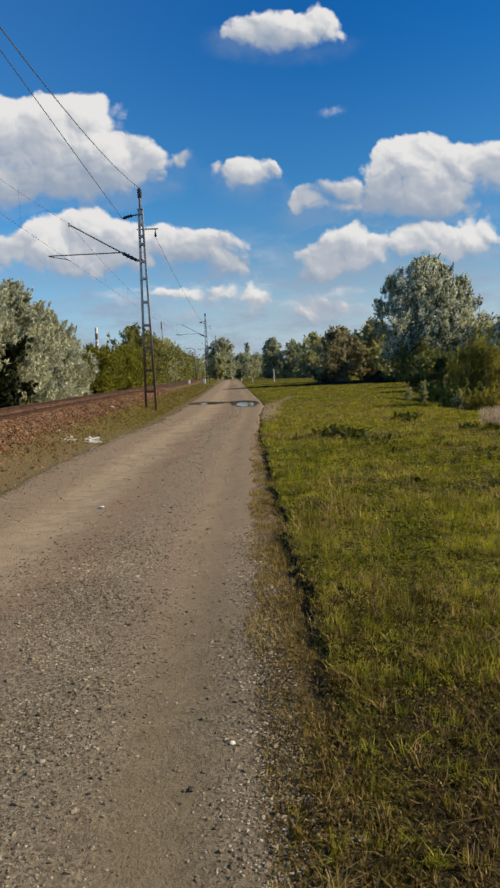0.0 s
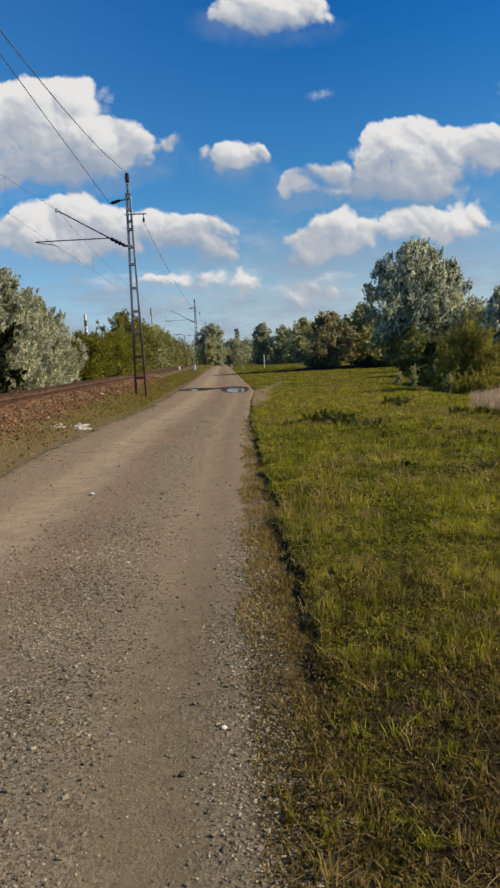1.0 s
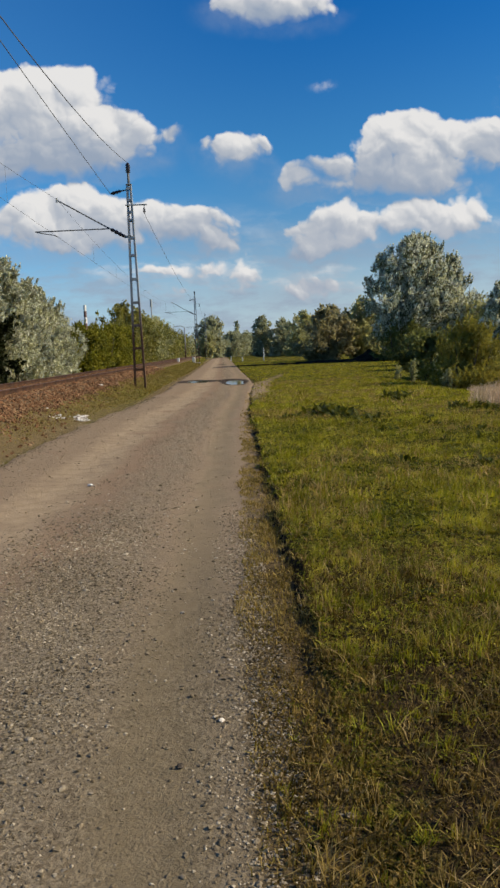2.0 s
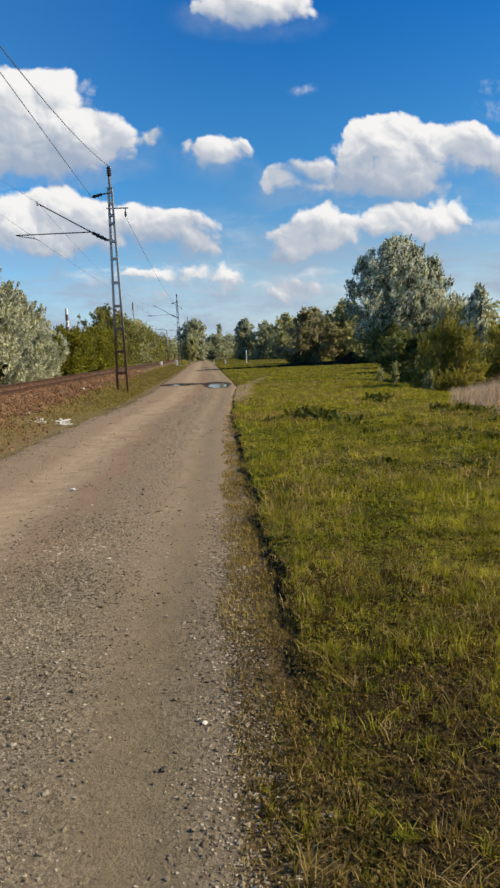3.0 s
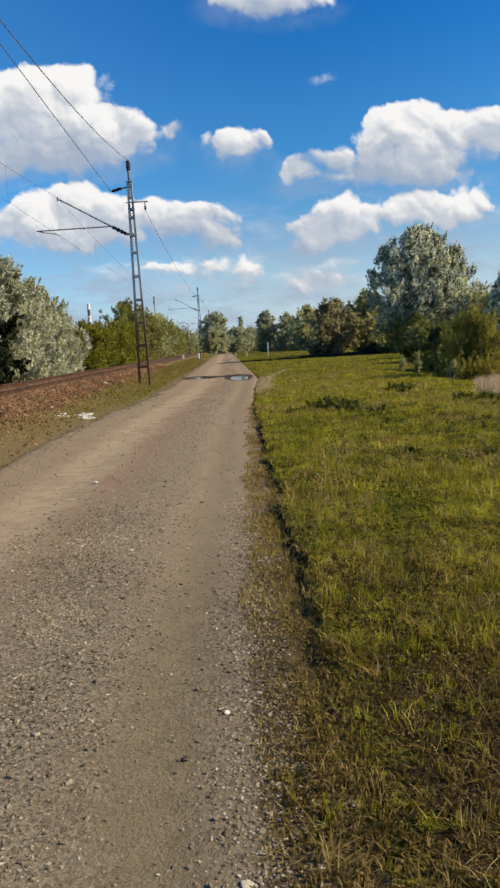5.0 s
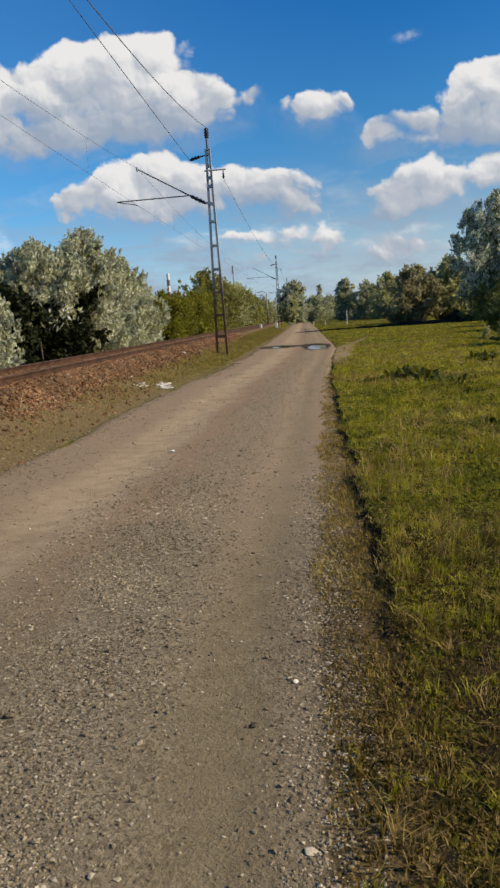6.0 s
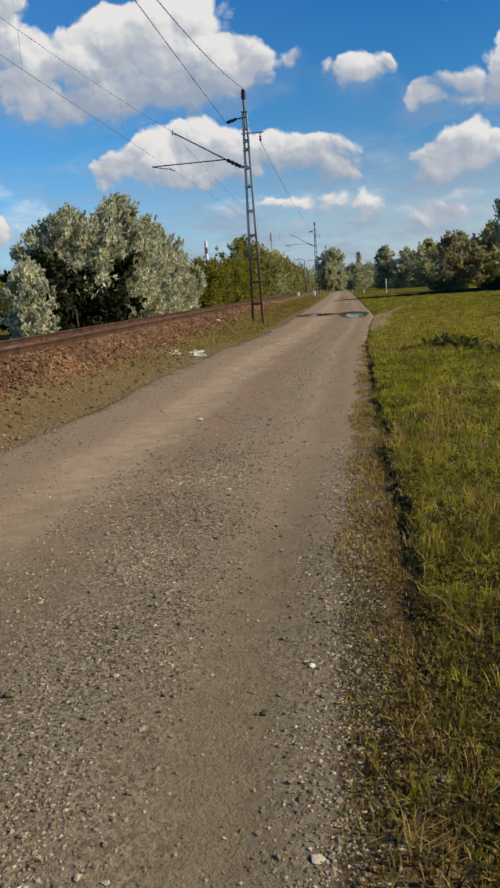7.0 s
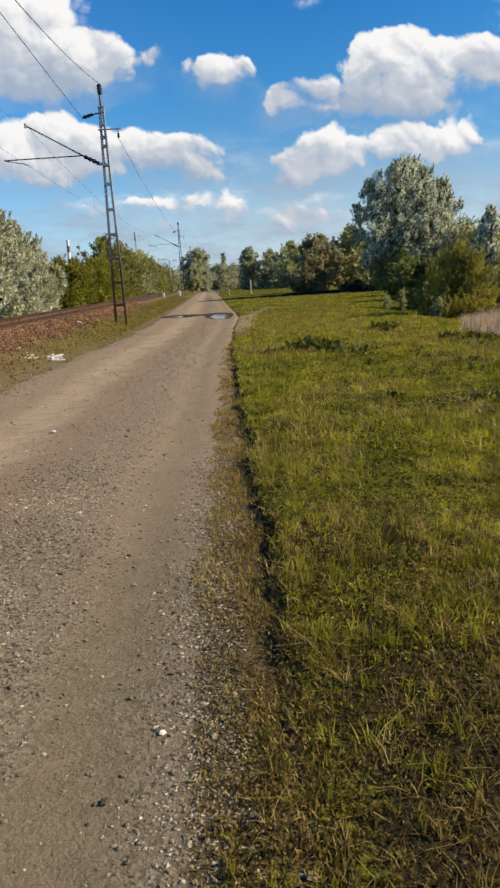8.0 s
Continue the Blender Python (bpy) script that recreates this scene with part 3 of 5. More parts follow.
def blade_array(roots, heights, widths, lean=0.5, wind=(0.25, 0.0), seed=1, single=False):
    """Verts and faces of many grass blades: three tapering, bending pieces each, or one for those farther off."""
    r = np.random.default_rng(seed)
    n = len(roots)
    turn, bend = r.uniform(0, 6.283, n), np.abs(r.normal(0, lean, n))
    way = np.stack((np.cos(turn) * bend + wind[0], np.sin(turn) * bend + wind[1]), -1)
    side = np.stack((-np.sin(turn + r.normal(0, .5, n)), np.cos(turn + r.normal(0, .5, n)), np.zeros(n)), -1)
    rows = []
    for s, w in ((0.0, 1.0), (1.0, 0.0)) if single else ((0.0, 1.0), (0.5, 0.8), (1.0, 0.0)):
        p = np.asarray(roots, float).copy()
        p[:, :2] += way * (heights * s ** 1.8)[:, None]
        p[:, 2] += heights * (s - 0.28 * s * s * np.minimum(bend, 1.2))
        if w:
            rows += [p - side * (widths * w / 2)[:, None], p + side * (widths * w / 2)[:, None]]
        else:
            rows.append(p)
    v = np.stack(rows, 1).reshape(-1, 3)
    f = np.array([[0, 1, 2]]) if single else np.array([[0, 1, 3], [0, 3, 2], [2, 3, 4]])
    return v, (f[None] + (np.arange(n) * len(rows))[:, None, None]).reshape(-1, 3)


# ---- the lie of the land ----
def road_left(y):
    return np.interp(y, [-30, 0, 7, 12, 18, 25, 30, 36, 41, 60, 150, 600], [-3.9, -3.85, -3.75, -3.55, -3.45, -2.95, -2.7, -2.6, -2.6, -2.4, -2.3, -2.3])


def turf_edge(y):
    return np.interp(y, [-30, 0, 3.3, 5, 7, 10.5, 19, 23, 31, 38, 44, 60, 150, 600], [0.44, 0.46, 0.49, 0.49, 0.51, 0.58, 0.73, 0.86, 1.2, 1.65, 1.7, 1.7, 1.9, 1.9])


def road_right(y):
    return turf_edge(y) - 0.02 * np.ones(np.shape(y))


def gravel_edge(y):
    return np.interp(y, [-30, 2.5, 4, 6, 8, 12, 20, 26, 31, 44, 600], [0.08, 0.08, 0.09, 0.15, 0.2, 0.32, 0.52, 0.86, 1.12, 1.66, 1.86])


def side_path(y):
    """Middle of the worn path that leaves the road through the grass."""
    return np.interp(y, [22, 26, 30, 35.5, 40, 48, 56], [0.8, 1.1, 1.4, 1.75, 2.3, 3.6, 4.8])


def step(v, lo, hi):
    t = np.clip((v - lo) / (hi - lo), 0, 1)
    return t * t * (3 - 2 * t)


def edge_wobble(x, y):
    return (fbm(x, y, 0.7, 3) - 0.5) * 0.24 + (fbm(x, y, 0.2, 2) - 0.5) * 0.14


def land(x, y):
    """Height of the ground, without the road's own relief."""
    x, y = np.asarray(x, float), np.asarray(y, float)
    left, edge = road_left(y), turf_edge(y)
    t = np.clip((left - x) / (left + 5.0), 0, 1)
    z = 0.62 * t ** 1.25
    z = z + 0.06 * step(-x, 5.0, 5.25)
    z = z - 0.62 * step(-x, 7.6, 9.2)
    wobble = edge + edge_wobble(x, y)
    z = z + 0.062 * step(x, wobble - 0.04, wobble + 0.05) * np.interp(y, [0, 3.0, 4.2, 6, 20, 30], [0.0, 0.05, 0.8, 1, 1, 0.3])
    z = z + 0.10 * (fbm(x, y, 9, 5) - 0.5) * step(x, edge + 0.3, edge + 4)
    z = z + 0.03 * (fbm(x, y, 0.8, 8) - 0.5) * (1 - step(x, edge - 0.4, edge)) + 0.05 * (fbm(x, y, 0.5, 9) - 0.5) * step(x, edge, edge + 0.3)
    z = z - 0.4 * step(x, 7.5, 10.0) * step(y, 8, 14) * (1 - step(y, 36, 50))
    return z


def road_relief(x, y):
    a = (x - road_left(y)) / (gravel_edge(y) - road_left(y))
    ruts = -0.022 * np.exp(-((a - 0.40) / 0.11) ** 2) - 0.016 * np.exp(-((a - 0.905) / 0.06) ** 2)
    return ruts + 0.022 * (fbm(x, y, 1.3, 21) - 0.5) + 0.005 * (fbm(x, y, 0.25, 22) - 0.5)


POOLS = [(0.70, 41.5, 0.48, 3.0), (-1.40, 44.8, 0.58, 1.5)]


def pool_depth(x, y, grow=1.0):
    d = np.zeros(np.shape(x))
    for px, py, rx, ry in POOLS:
        r = np.hypot((x - px) / (rx * grow), (y - py) / (ry * grow)) + 0.35 * (fbm(x, y, 0.5, 31) - 0.5)
        d = np.maximum(d, np.clip(1.25 - r, 0, 1))
    return d


def grid_faces(rows, cols):
    i = np.arange(rows - 1)[:, None] * cols + np.arange(cols - 1)[None]
    return np.stack((i, i + 1, i + cols + 1, i + cols), -1).reshape(-1, 4)


def add_mask(me, name, values):
    a = me.attributes.new(name, "FLOAT", "POINT")
    a.data.foreach_set("value", np.asarray(values, np.float32).ravel())


def build_ground():
    xs = np.unique(np.concatenate((-np.geomspace(12, 2600, 34), np.arange(-12, -3, 0.22), np.arange(-3, 0, 0.5), np.arange(0, 2.0, 0.055),
                                   np.arange(2, 14, 0.25), np.geomspace(14, 2600, 34))))
    ys = np.unique(np.concatenate((-np.geomspace(1, 900, 20) + 0.5, np.arange(0, 14, 0.1), np.arange(14, 32, 0.25), np.arange(32, 110, 1.0), np.geomspace(110, 3600, 40))))
    x, y = np.meshgrid(xs, ys)
    z = land(x, y)
    edge = turf_edge(y)
    inside = (x > road_left(y) + 0.02) & (x < road_right(y) - 0.02)
    z = np.where(inside, z - 0.05, z)
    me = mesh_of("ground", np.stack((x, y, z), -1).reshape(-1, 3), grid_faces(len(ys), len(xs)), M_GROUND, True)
    wob = edge + edge_wobble(x, y)
    near = 1 - step(y, 20, 32)
    soil = (1 - step(x, wob - 0.04, wob + 0.02)) * (x > -3) + step(-x, -road_left(y) - 0.25, -road_left(y)) * (1 - step(-x, 4.8, 5.0)) * np.interp(y, [0, 18, 30, 60], [0.75, 0.62, 0.42, 0.3])
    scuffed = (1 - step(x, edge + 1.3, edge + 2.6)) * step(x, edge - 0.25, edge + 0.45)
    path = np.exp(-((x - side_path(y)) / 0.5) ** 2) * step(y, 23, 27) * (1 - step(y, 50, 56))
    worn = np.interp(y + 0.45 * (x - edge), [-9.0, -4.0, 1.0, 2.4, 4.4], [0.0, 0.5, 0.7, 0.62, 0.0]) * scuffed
    add_mask(me, "soil", np.clip(np.maximum(soil, worn), 0, 1))
    # first term: strip along the turf step, its shadow included; second: trodden ground
    add_mask(me, "humus_and_shade", np.exp(-((x - wob + 0.01) / 0.085) ** 2) * near * step(y, 3.0, 5.5) * np.clip(0.25 + 1.3 * fbm(x, y, 0.35, 12), 0, 1) + np.interp(y + 0.45 * (x - edge), [-9.0, -4.0, 1.0, 3.4, 5.6], [0.0, 0.55, 0.88, 0.8, 0.0]) * scuffed * np.clip(0.35 + 1.3 * fbm(x, y, 0.8, 13), 0, 1))
    add_mask(me, "ballast", step(-x, 4.45, 4.95) * (1 - step(-x, 8.6, 9.4)))
    add_mask(me, "straw", 0.8 * step(x - 0.34 * np.maximum(y - 20, 0), 6.3, 7.2) * step(y, 9, 14) * (1 - step(y, 30, 36)) + 0.6 * np.exp(-((x - 1.7) / 0.8) ** 2 - ((y - 34) / 5) ** 2) + 0.55 * path)
    return tagged(new("ground", me), "uneven green turf over brown soil, reaching to the horizon", "ground", kind="structure")


def build_road():
    ys = np.unique(np.concatenate((np.arange(-12, 0, 0.5), np.arange(0, 14, 0.07), np.arange(14, 54, 0.18), np.arange(54, 120, 1.0), np.arange(120, 330, 6.0))))
    a = np.linspace(0, 1, 56)
    y = np.repeat(ys[:, None], len(a), 1)
    left = road_left(ys) + (fbm(0 * ys, ys, 0.9, 41) - 0.5) * 0.5
    right = road_right(ys) + (fbm(0 * ys, ys, 0.7, 42) - 0.5) * 0.2
    x = left[:, None] + (right - left)[:, None] * a[None]
    z = 0.012 + road_relief(x, y) - 0.11 * pool_depth(x, y) - 0.05 * (np.exp(-a / 0.012) + np.exp(-(1 - a) / 0.012))[None]
    me = mesh_of("road", np.stack((x, y, z), -1).reshape(-1, 3), grid_faces(len(ys), len(a)), M_ROAD, True)
    add_mask(me, "across", (x - left[:, None]) / (gravel_edge(ys) - left)[:, None])
    # strongest close to the viewer: foreground dimming is painted by this mask
    add_mask(me, "nearside", 1 - step(y + 0.9 * (fbm(x, y, 1.6, 45) - 0.5), 1.5, 8.5))
    add_mask(me, "verge", step(x, gravel_edge(y) - 0.10, gravel_edge(y) + 0.10) * (1 - step(y, 24, 34)) * np.interp(y, [3.5, 7, 24], [1.0, 0.62, 0.45]))
    track = 0.8 * np.exp(-((y - 101 - x) / 2.5) ** 2 - ((x - 0.2) / 0.9) ** 2) + 0.9 * np.exp(-((y - 82.4) / 1.6) ** 2) * step(x, -1.4, -0.6)
    add_mask(me, "wet", np.clip(pool_depth(x, y, 1.6) * 1.5 + track + 0.8 * np.exp(-((y - 44.2 + 0.6 * (x > 0.2)) / 1.7) ** 2) * step(x, -2.9, -2.2) * (1 - step(x, 1.3, 1.7)), 0, 1))
    return tagged(new("road", me), "dusty tan gravel track with worn wheel ruts", "road", kind="structure")


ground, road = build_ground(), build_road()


def road_z(x, y):
    return 0.012 + road_relief(x, y) - 0.11 * pool_depth(x, y)


for px, py, rx, ry in POOLS:
    ang = np.linspace(0, 2 * np.pi, 49)[:-1]
    rr = 1.2 + 0.7 * (smooth_noise(np.cos(ang) * 2 + px, np.sin(ang) * 2 + py, 0.8, 5) - 0.5)
    pv = [(px, py, -0.022)] + [(px + rx * r * math.cos(t), py + ry * r * math.sin(t), -0.022) for t, r in zip(ang, rr)]
    tagged(new("puddle", mesh_of("puddle", pv, [(0, 1 + i, 1 + (i + 1) % 48) for i in range(48)], M_WATER)),
           "shallow rain puddle on the gravel reflecting the sky", "puddle", "puddles on the road", "structure")

# ---- railway: ballast bed, sleepers, rails ----
RAIL_X, RAIL_Z = (-5.5, -7.0), 0.90


def build_ballast():
    ys = np.concatenate((np.arange(-40, 40, 0.5), np.arange(40, 420, 4.0)))
    prof = [(-9.1, 0.10), (-8.0, 0.62), (-7.7, 0.735), (-6.25, 0.745), (-5.15, 0.735), (-4.92, 0.64), (-4.6, 0.37)]
    xs = np.concatenate([np.linspace(a[0], b[0], 6)[:-1] for a, b in zip(prof, prof[1:])] + [[prof[-1][0]]])
    zs = np.interp(xs, [p[0] for p in prof], [p[1] for p in prof])
    x, y = np.meshgrid(xs, ys)
    z = zs[None] + 0.05 * (fbm(x, y, 0.8, 51) - 0.5) - 0.12 * np.exp(-(x - prof[-1][0]) ** 2 / 0.01)
    return tagged(part("ballast_bed", mesh_of("ballast_bed", np.stack((x, y, z), -1).reshape(-1, 3), grid_faces(len(ys), len(xs)),
                       plain("ballast_dust", (0.050, 0.034, 0.021), (0.16, 0.108, 0.066), 2.0, 0.95, relief=0.8, fine=20.0), True)),
                  "rust-brown crushed stone ballast bank under the rails", "ballast", kind="structure")


ballast = build_ballast()
track = thing("railway_track", (0, 0, 0), "single rusty railway track on sleepers in ballast", "railway track", kind="structure")


def rail_mesh():
    """A flat-bottomed rail, 300 m long, along y."""
    half = [(0.070, 0.0), (0.070, 0.012), (0.012, 0.030), (0.009, 0.125), (0.036, 0.135), (0.036, 0.160), (0.028, 0.172)]
    prof = half + [(-a, b) for a, b in half[::-1]]
    bm = bmesh.new()
    rings = [[bm.verts.new((a, y, b)) for a, b in prof] for y in (-40, 0, 40, 120, 420)]
    for p, q in zip(rings, rings[1:]):
        for i in range(len(prof)):
            bm.faces.new((p[i], p[(i + 1) % len(prof)], q[(i + 1) % len(prof)], q[i]))
    me = bpy.data.meshes.new("rail")
    bmesh.ops.recalc_face_normals(bm, faces=bm.faces)
    bm.to_mesh(me)
    bm.free()
    me.materials.append(M_RAIL)
    me.materials.append(M_RAILHEAD)
    for f in me.polygons:
        if f.normal.z > 0.9 and f.center.z > 0.165:
            f.material_index = 1
    return me


RAIL = rail_mesh()
for rx in RAIL_X:
    part("rail", RAIL, None, track, "rusty steel rail with a worn bright head").location = (rx, 0, RAIL_Z - 0.172)
bm = box((2.5, 0.25, 0.16), (0, 0, 0), 0.02)
SLEEPER = part("sleeper", bm, M_SLEEPER, track, "weathered brown sleeper")
SLEEPER.location = (-6.25, -8.0, RAIL_Z - 0.172 - 0.075)
for i in range(1, 190):
    s = part("sleeper", SLEEPER.data, None, track)
    s.location = (-6.25 + rng.normal(0, 0.012), -8.0 + 0.62 * i, RAIL_Z - 0.172 - 0.075)


# ---- overhead line ----
def build_mast(at, label, full=True):
    """A tapering lattice mast of two channels with battens, its brackets, insulators and the cantilever over the track."""
    mast = thing("overhead_line_mast", at, label, "railway mast", "masts along the railway")
    foot, top, wide, narrow = 0.0, 8.45, 0.50, 0.20

    def half(z):
        return (wide + (narrow - wide) * z / top) / 2

    for s in (-1, 1):
        bm = bmesh.new()
        for dy, w, d in ((0.0, 0.022, 0.20), (-0.09, 0.075, 0.018), (0.09, 0.075, 0.018)):
            ring = []
            for z in (foot - 0.55, top * 0.5, top):
                cx = s * half(z) - s * (w / 2 if dy else 0.0)
                ring.append([bm.verts.new((cx + a * w / 2, dy + b * d / 2, z)) for a, b in ((-1, -1), (1, -1), (1, 1), (-1, 1))])
            for p, q in zip(ring, ring[1:]):
                for i in range(4):
                    bm.faces.new((p[i], p[(i + 1) % 4], q[(i + 1) % 4], q[i]))
            bm.faces.new(ring[0][::-1])
            bm.faces.new(ring[-1])
        part("leg", bm, M_MAST, mast)
    for z in (0.45, 1.40, 2.40, 3.40, 4.42, 5.45, 6.20, 6.95, 7.30, 7.80, 8.30):
        for dy in (-0.105, 0.105):
            part("batten", box((2 * half(z) + 0.03, 0.012, 0.11), (0, dy, z), 0.003), M_MAST, mast)
    part("footing", box((0.75, 0.6, 0.5), (0, 0, -0.66), 0.04), M_CONCRETE, mast, "low weathered concrete footing")
    part("cap_plate", box((0.26, 0.26, 0.03), (0, 0, top + 0.015)), M_MAST, mast)
    post = part("top_post", tube([(0, 0, top + 0.03), (0, 0, top + 0.52)], 0.055, 8), M_TUBE, mast, smooth=False)
    part("top_insulator", lathe([(0, 0.05), (0.08, 0.11), (0.2, 0.07), (0.3, 0.12), (0.42, 0.07), (0.55, 0.12), (0.68, 0.07), (0.8, 0.11), (1, 0.05)],
                                (0, 0, top + 0.50), (0, 0, top + 0.92)), M_CERAMIC, post, "dark ribbed insulator", True)
    # short bracket to the track side, with an insulator lying along it
    br = part("feeder_bracket", tube([(-0.08, 0, 8.25), (-0.42, 0, 8.20)], 0.03, 6), M_TUBE, mast)
    part("insulator", lathe([(0, 0.035), (0.1, 0.075), (0.25, 0.05), (0.4, 0.08), (0.55, 0.05), (0.7, 0.08), (0.9, 0.05), (1, 0.03)],
                            (-0.36, 0, 8.21), (-0.80, 0, 8.10)), M_CERAMIC, br, "dark ribbed insulator", True)
    # bracket over the road, with a hanging insulator
    br = part("return_bracket", box((0.95, 0.06, 0.05), (0.28, -0.12, 7.58), 0.006), M_MAST, mast)
    part("insulator", lathe([(0, 0.02), (0.35, 0.02), (0.45, 0.055), (0.6, 0.035), (0.75, 0.06), (0.9, 0.03), (1, 0.02)],
                            (0.62, -0.12, 7.56), (0.62, -0.12, 7.20)), M_CERAMIC, br, "small hanging insulator", True)
    # cantilever: stand-off insulator, raking tube, registration tube, steady arm
    root = part("cantilever_joint", box((0.30, 0.09, 0.10), (-0.16, 0, 6.26), 0.01), M_MAST, mast)
    part("insulator", lathe([(0, 0.04), (0.08, 0.085), (0.2, 0.055), (0.32, 0.095), (0.45, 0.055), (0.58, 0.095), (0.7, 0.055), (0.85, 0.085), (1, 0.035)],
                            (-0.28, 0, 6.27), (-0.92, 0, 6.62)), M_CERAMIC, root, "dark ribbed stand-off insulator", True)
    part("raking_tube", tube([(-0.88, 0, 6.60), (-3.15, 0, 7.92)], 0.030, 8), M_TUBE, mast)
    part("registration_tube", tube([(-0.96, 0, 6.63), (-4.18, 0, 6.60)], 0.026, 8), M_TUBE, mast)
    part("steady_arm", tube([(-4.12, 0, 6.58), (-3.75, -0.02, 6.50), (-3.40, -0.03, 6.44), (-3.17, -0.03, 6.34)], 0.018, 6), M_TUBE, mast)
    part("catenary_clamp", tube([(-3.15, 0, 7.82), (-3.15, 0, 8.0)], 0.045, 8), M_MAST, mast)
    return mast


MAST_Z = 0.55
MASTS = [(-3.62, -31.3), (-3.62, 34.7), (-3.20, 108.0), (-3.1, 174.0)]
first = build_mast((-3.62, 34.7, MAST_Z), "tall lattice steel mast, rusty below, with an arm over the track")
second = copy_thing(first, pose(-3.20, 108.0, MAST_Z + 0.2))
second["label"] = "farther lattice steel mast beside the track with its cantilever"
third = copy_thing(first, pose(-3.1, 174.0, MAST_Z + 0.3))
third["label"] = "distant lattice steel mast with a cantilever arm"
behind = copy_thing(first, pose(-3.62, -31.3, MAST_Z))
behind["label"] = "lattice steel mast behind the viewer carrying the wires"


def wire(name, ends, sag, radius, label, spans=24):
    pts = []
    for a, b in zip(ends, ends[1:]):
        a, b = Vector(a), Vector(b)
        for i in range(spans + (b == Vector(ends[-1]))):
            t = i / spans
            p = a.lerp(b, t)
            p.z -= sag * 4 * t * (1 - t)
            pts.append(p)
    return tagged(part(name, tube(pts, radius, 5), M_WIRE, smooth=True), label, "wire", "overhead wires")


def at_masts(dx, z):
    return [(x + dx, y, MAST_Z + z + (0.2 if y > 50 else 0)) for x, y in MASTS]


wire("feeder_wire", [(x, y, z + 0.02) for x, y, z in at_masts(0.0, 9.37)[:2]], 2.6, 0.012, "thin dark feeder wire carried on the mast tops")
wire("feeder_wire", at_masts(-0.80, 8.08)[:2], 0.15, 0.011, "thin dark feeder wire carried on short mast brackets")
wire("return_wire", [(x, y - 0.12, z) for x, y, z in at_masts(0.62, 7.20)[1:]], 0.75, 0.009, "thin dark return wire hung on the road side of the masts")
wire("messenger_wire", at_masts(-3.15, 7.95), 1.15, 0.006, "thin dark messenger wire above the track")
wire("contact_wire", [(x, y - 0.03, z) for x, y, z in at_masts(-3.17, 6.32)], 0.06, 0.006, "copper contact wire over the track")
for y0, y1 in ((-31.3, 34.7), (34.7, 108.0)):
    for i in range(1, 8):
        t = i / 8
        y = y0 + (y1 - y0) * t
        x = -6.77 + 0.2 * max(0.0, (y - 34.7) / 73)
        lift = 0.2 * max(0.0, (y - 34.7) / 73)
        drop = part("dropper", tube([(x, y, MAST_Z + 6.32 - 0.06 * 4 * t * (1 - t) + lift), (x, y, MAST_Z + 7.95 - 1.15 * 4 * t * (1 - t) + lift)], 0.004, 4), M_WIRE)
        tagged(drop, "thin dropper wire between messenger and contact wire", "wire", "droppers")


def build_signal_pole(at, height):
    pole = thing("line_pole", at, "thin dark distant pole with a bent top arm", "pole")
    part("shaft", tube([(0, 0, -0.2), (0, 0, height)], [0.16, 0.10], 8), M_MAST, pole)
    part("arm", tube([(0, 0, height), (-0.7, 0, height + 0.35), (-1.9, 0, height + 0.2)], 0.07, 6), M_MAST, pole)
    return pole


build_signal_pole((-6.7, 150.0, 0.3), 6.3)
chimney = thing("chimney", (-102.0, 600.0, 0), "tall distant factory chimney banded red and white", "chimney")
for i in range(9):
    z0, z1 = i * 4.6, (i + 1) * 4.6
    part("band", tube([(0, 0, z0), (0, 0, z1)], [1.3 - 0.005 * z0, 1.3 - 0.005 * z1], 16), M_RED if i % 2 == 1 else M_PAINT, chimney)
pole = thing("lattice_tower", (-34.3, 400.0, 0), "thin dark distant tower above the trees", "tower")
part("shaft", tube([(0, 0, 0), (0, 0, 28)], [0.5, 0.3], 6), M_MAST, pole)
part("head", tube([(0, 0, 26), (0, 0, 29.8)], [0.7, 0.45], 8), M_MAST, pole)
tagged(part("marker_post", box((0.14, 0.12, 2.2), (6.7, 120.0, 0.95), 0.03), M_PAINT), "slim white marker post standing in the grass", "post")
tagged(part("marker_stone", box((0.42, 0.35, 0.8), (-3.8, 110.0, 0.68), 0.05), M_PAINT), "white-painted boundary stone beside the track", "marker stone")
tagged(part("marker_stone", box((0.30, 0.25, 0.5), (-5.0, 92.0, 0.85), 0.05), M_PAINT), "small white-painted stone beside the rails", "marker stone")
for x, y in ((1.9, 140.0), (3.6, 128.0)):
    tagged(part("marker_peg", box((0.16, 0.14, 0.75), (x, y, 0.36), 0.02), M_PAINT), "short white peg in the far grass", "peg", "far pegs")

# ---- trees ----
def leaf_array(centres, ways, length, width, seed):
    """Leaves as folded diamonds: centre, direction, length, width."""
    r = np.random.default_rng(seed)
    n = len(centres)
    ways = ways / np.maximum(np.linalg.norm(ways, axis=1, keepdims=True), 1e-6)
    side = np.cross(ways, r.normal(0, 1, (n, 3)))
    side /= np.maximum(np.linalg.norm(side, axis=1, keepdims=True), 1e-6)
    up = np.cross(ways, side)
    ln = (length * r.uniform(0.6, 1.35, n))[:, None]
    wd = (width * r.uniform(0.7, 1.3, n))[:, None]
    v = np.stack((centres - ways * ln / 2, centres + side * wd / 2 + up * wd * 0.2, centres + ways * ln / 2, centres - side * wd / 2 + up * wd * 0.2), 1).reshape(-1, 3)
    f = np.array([[0, 1, 2], [0, 2, 3]])
    return v, (f[None] + (np.arange(n) * 4)[:, None, None]).reshape(-1, 3)


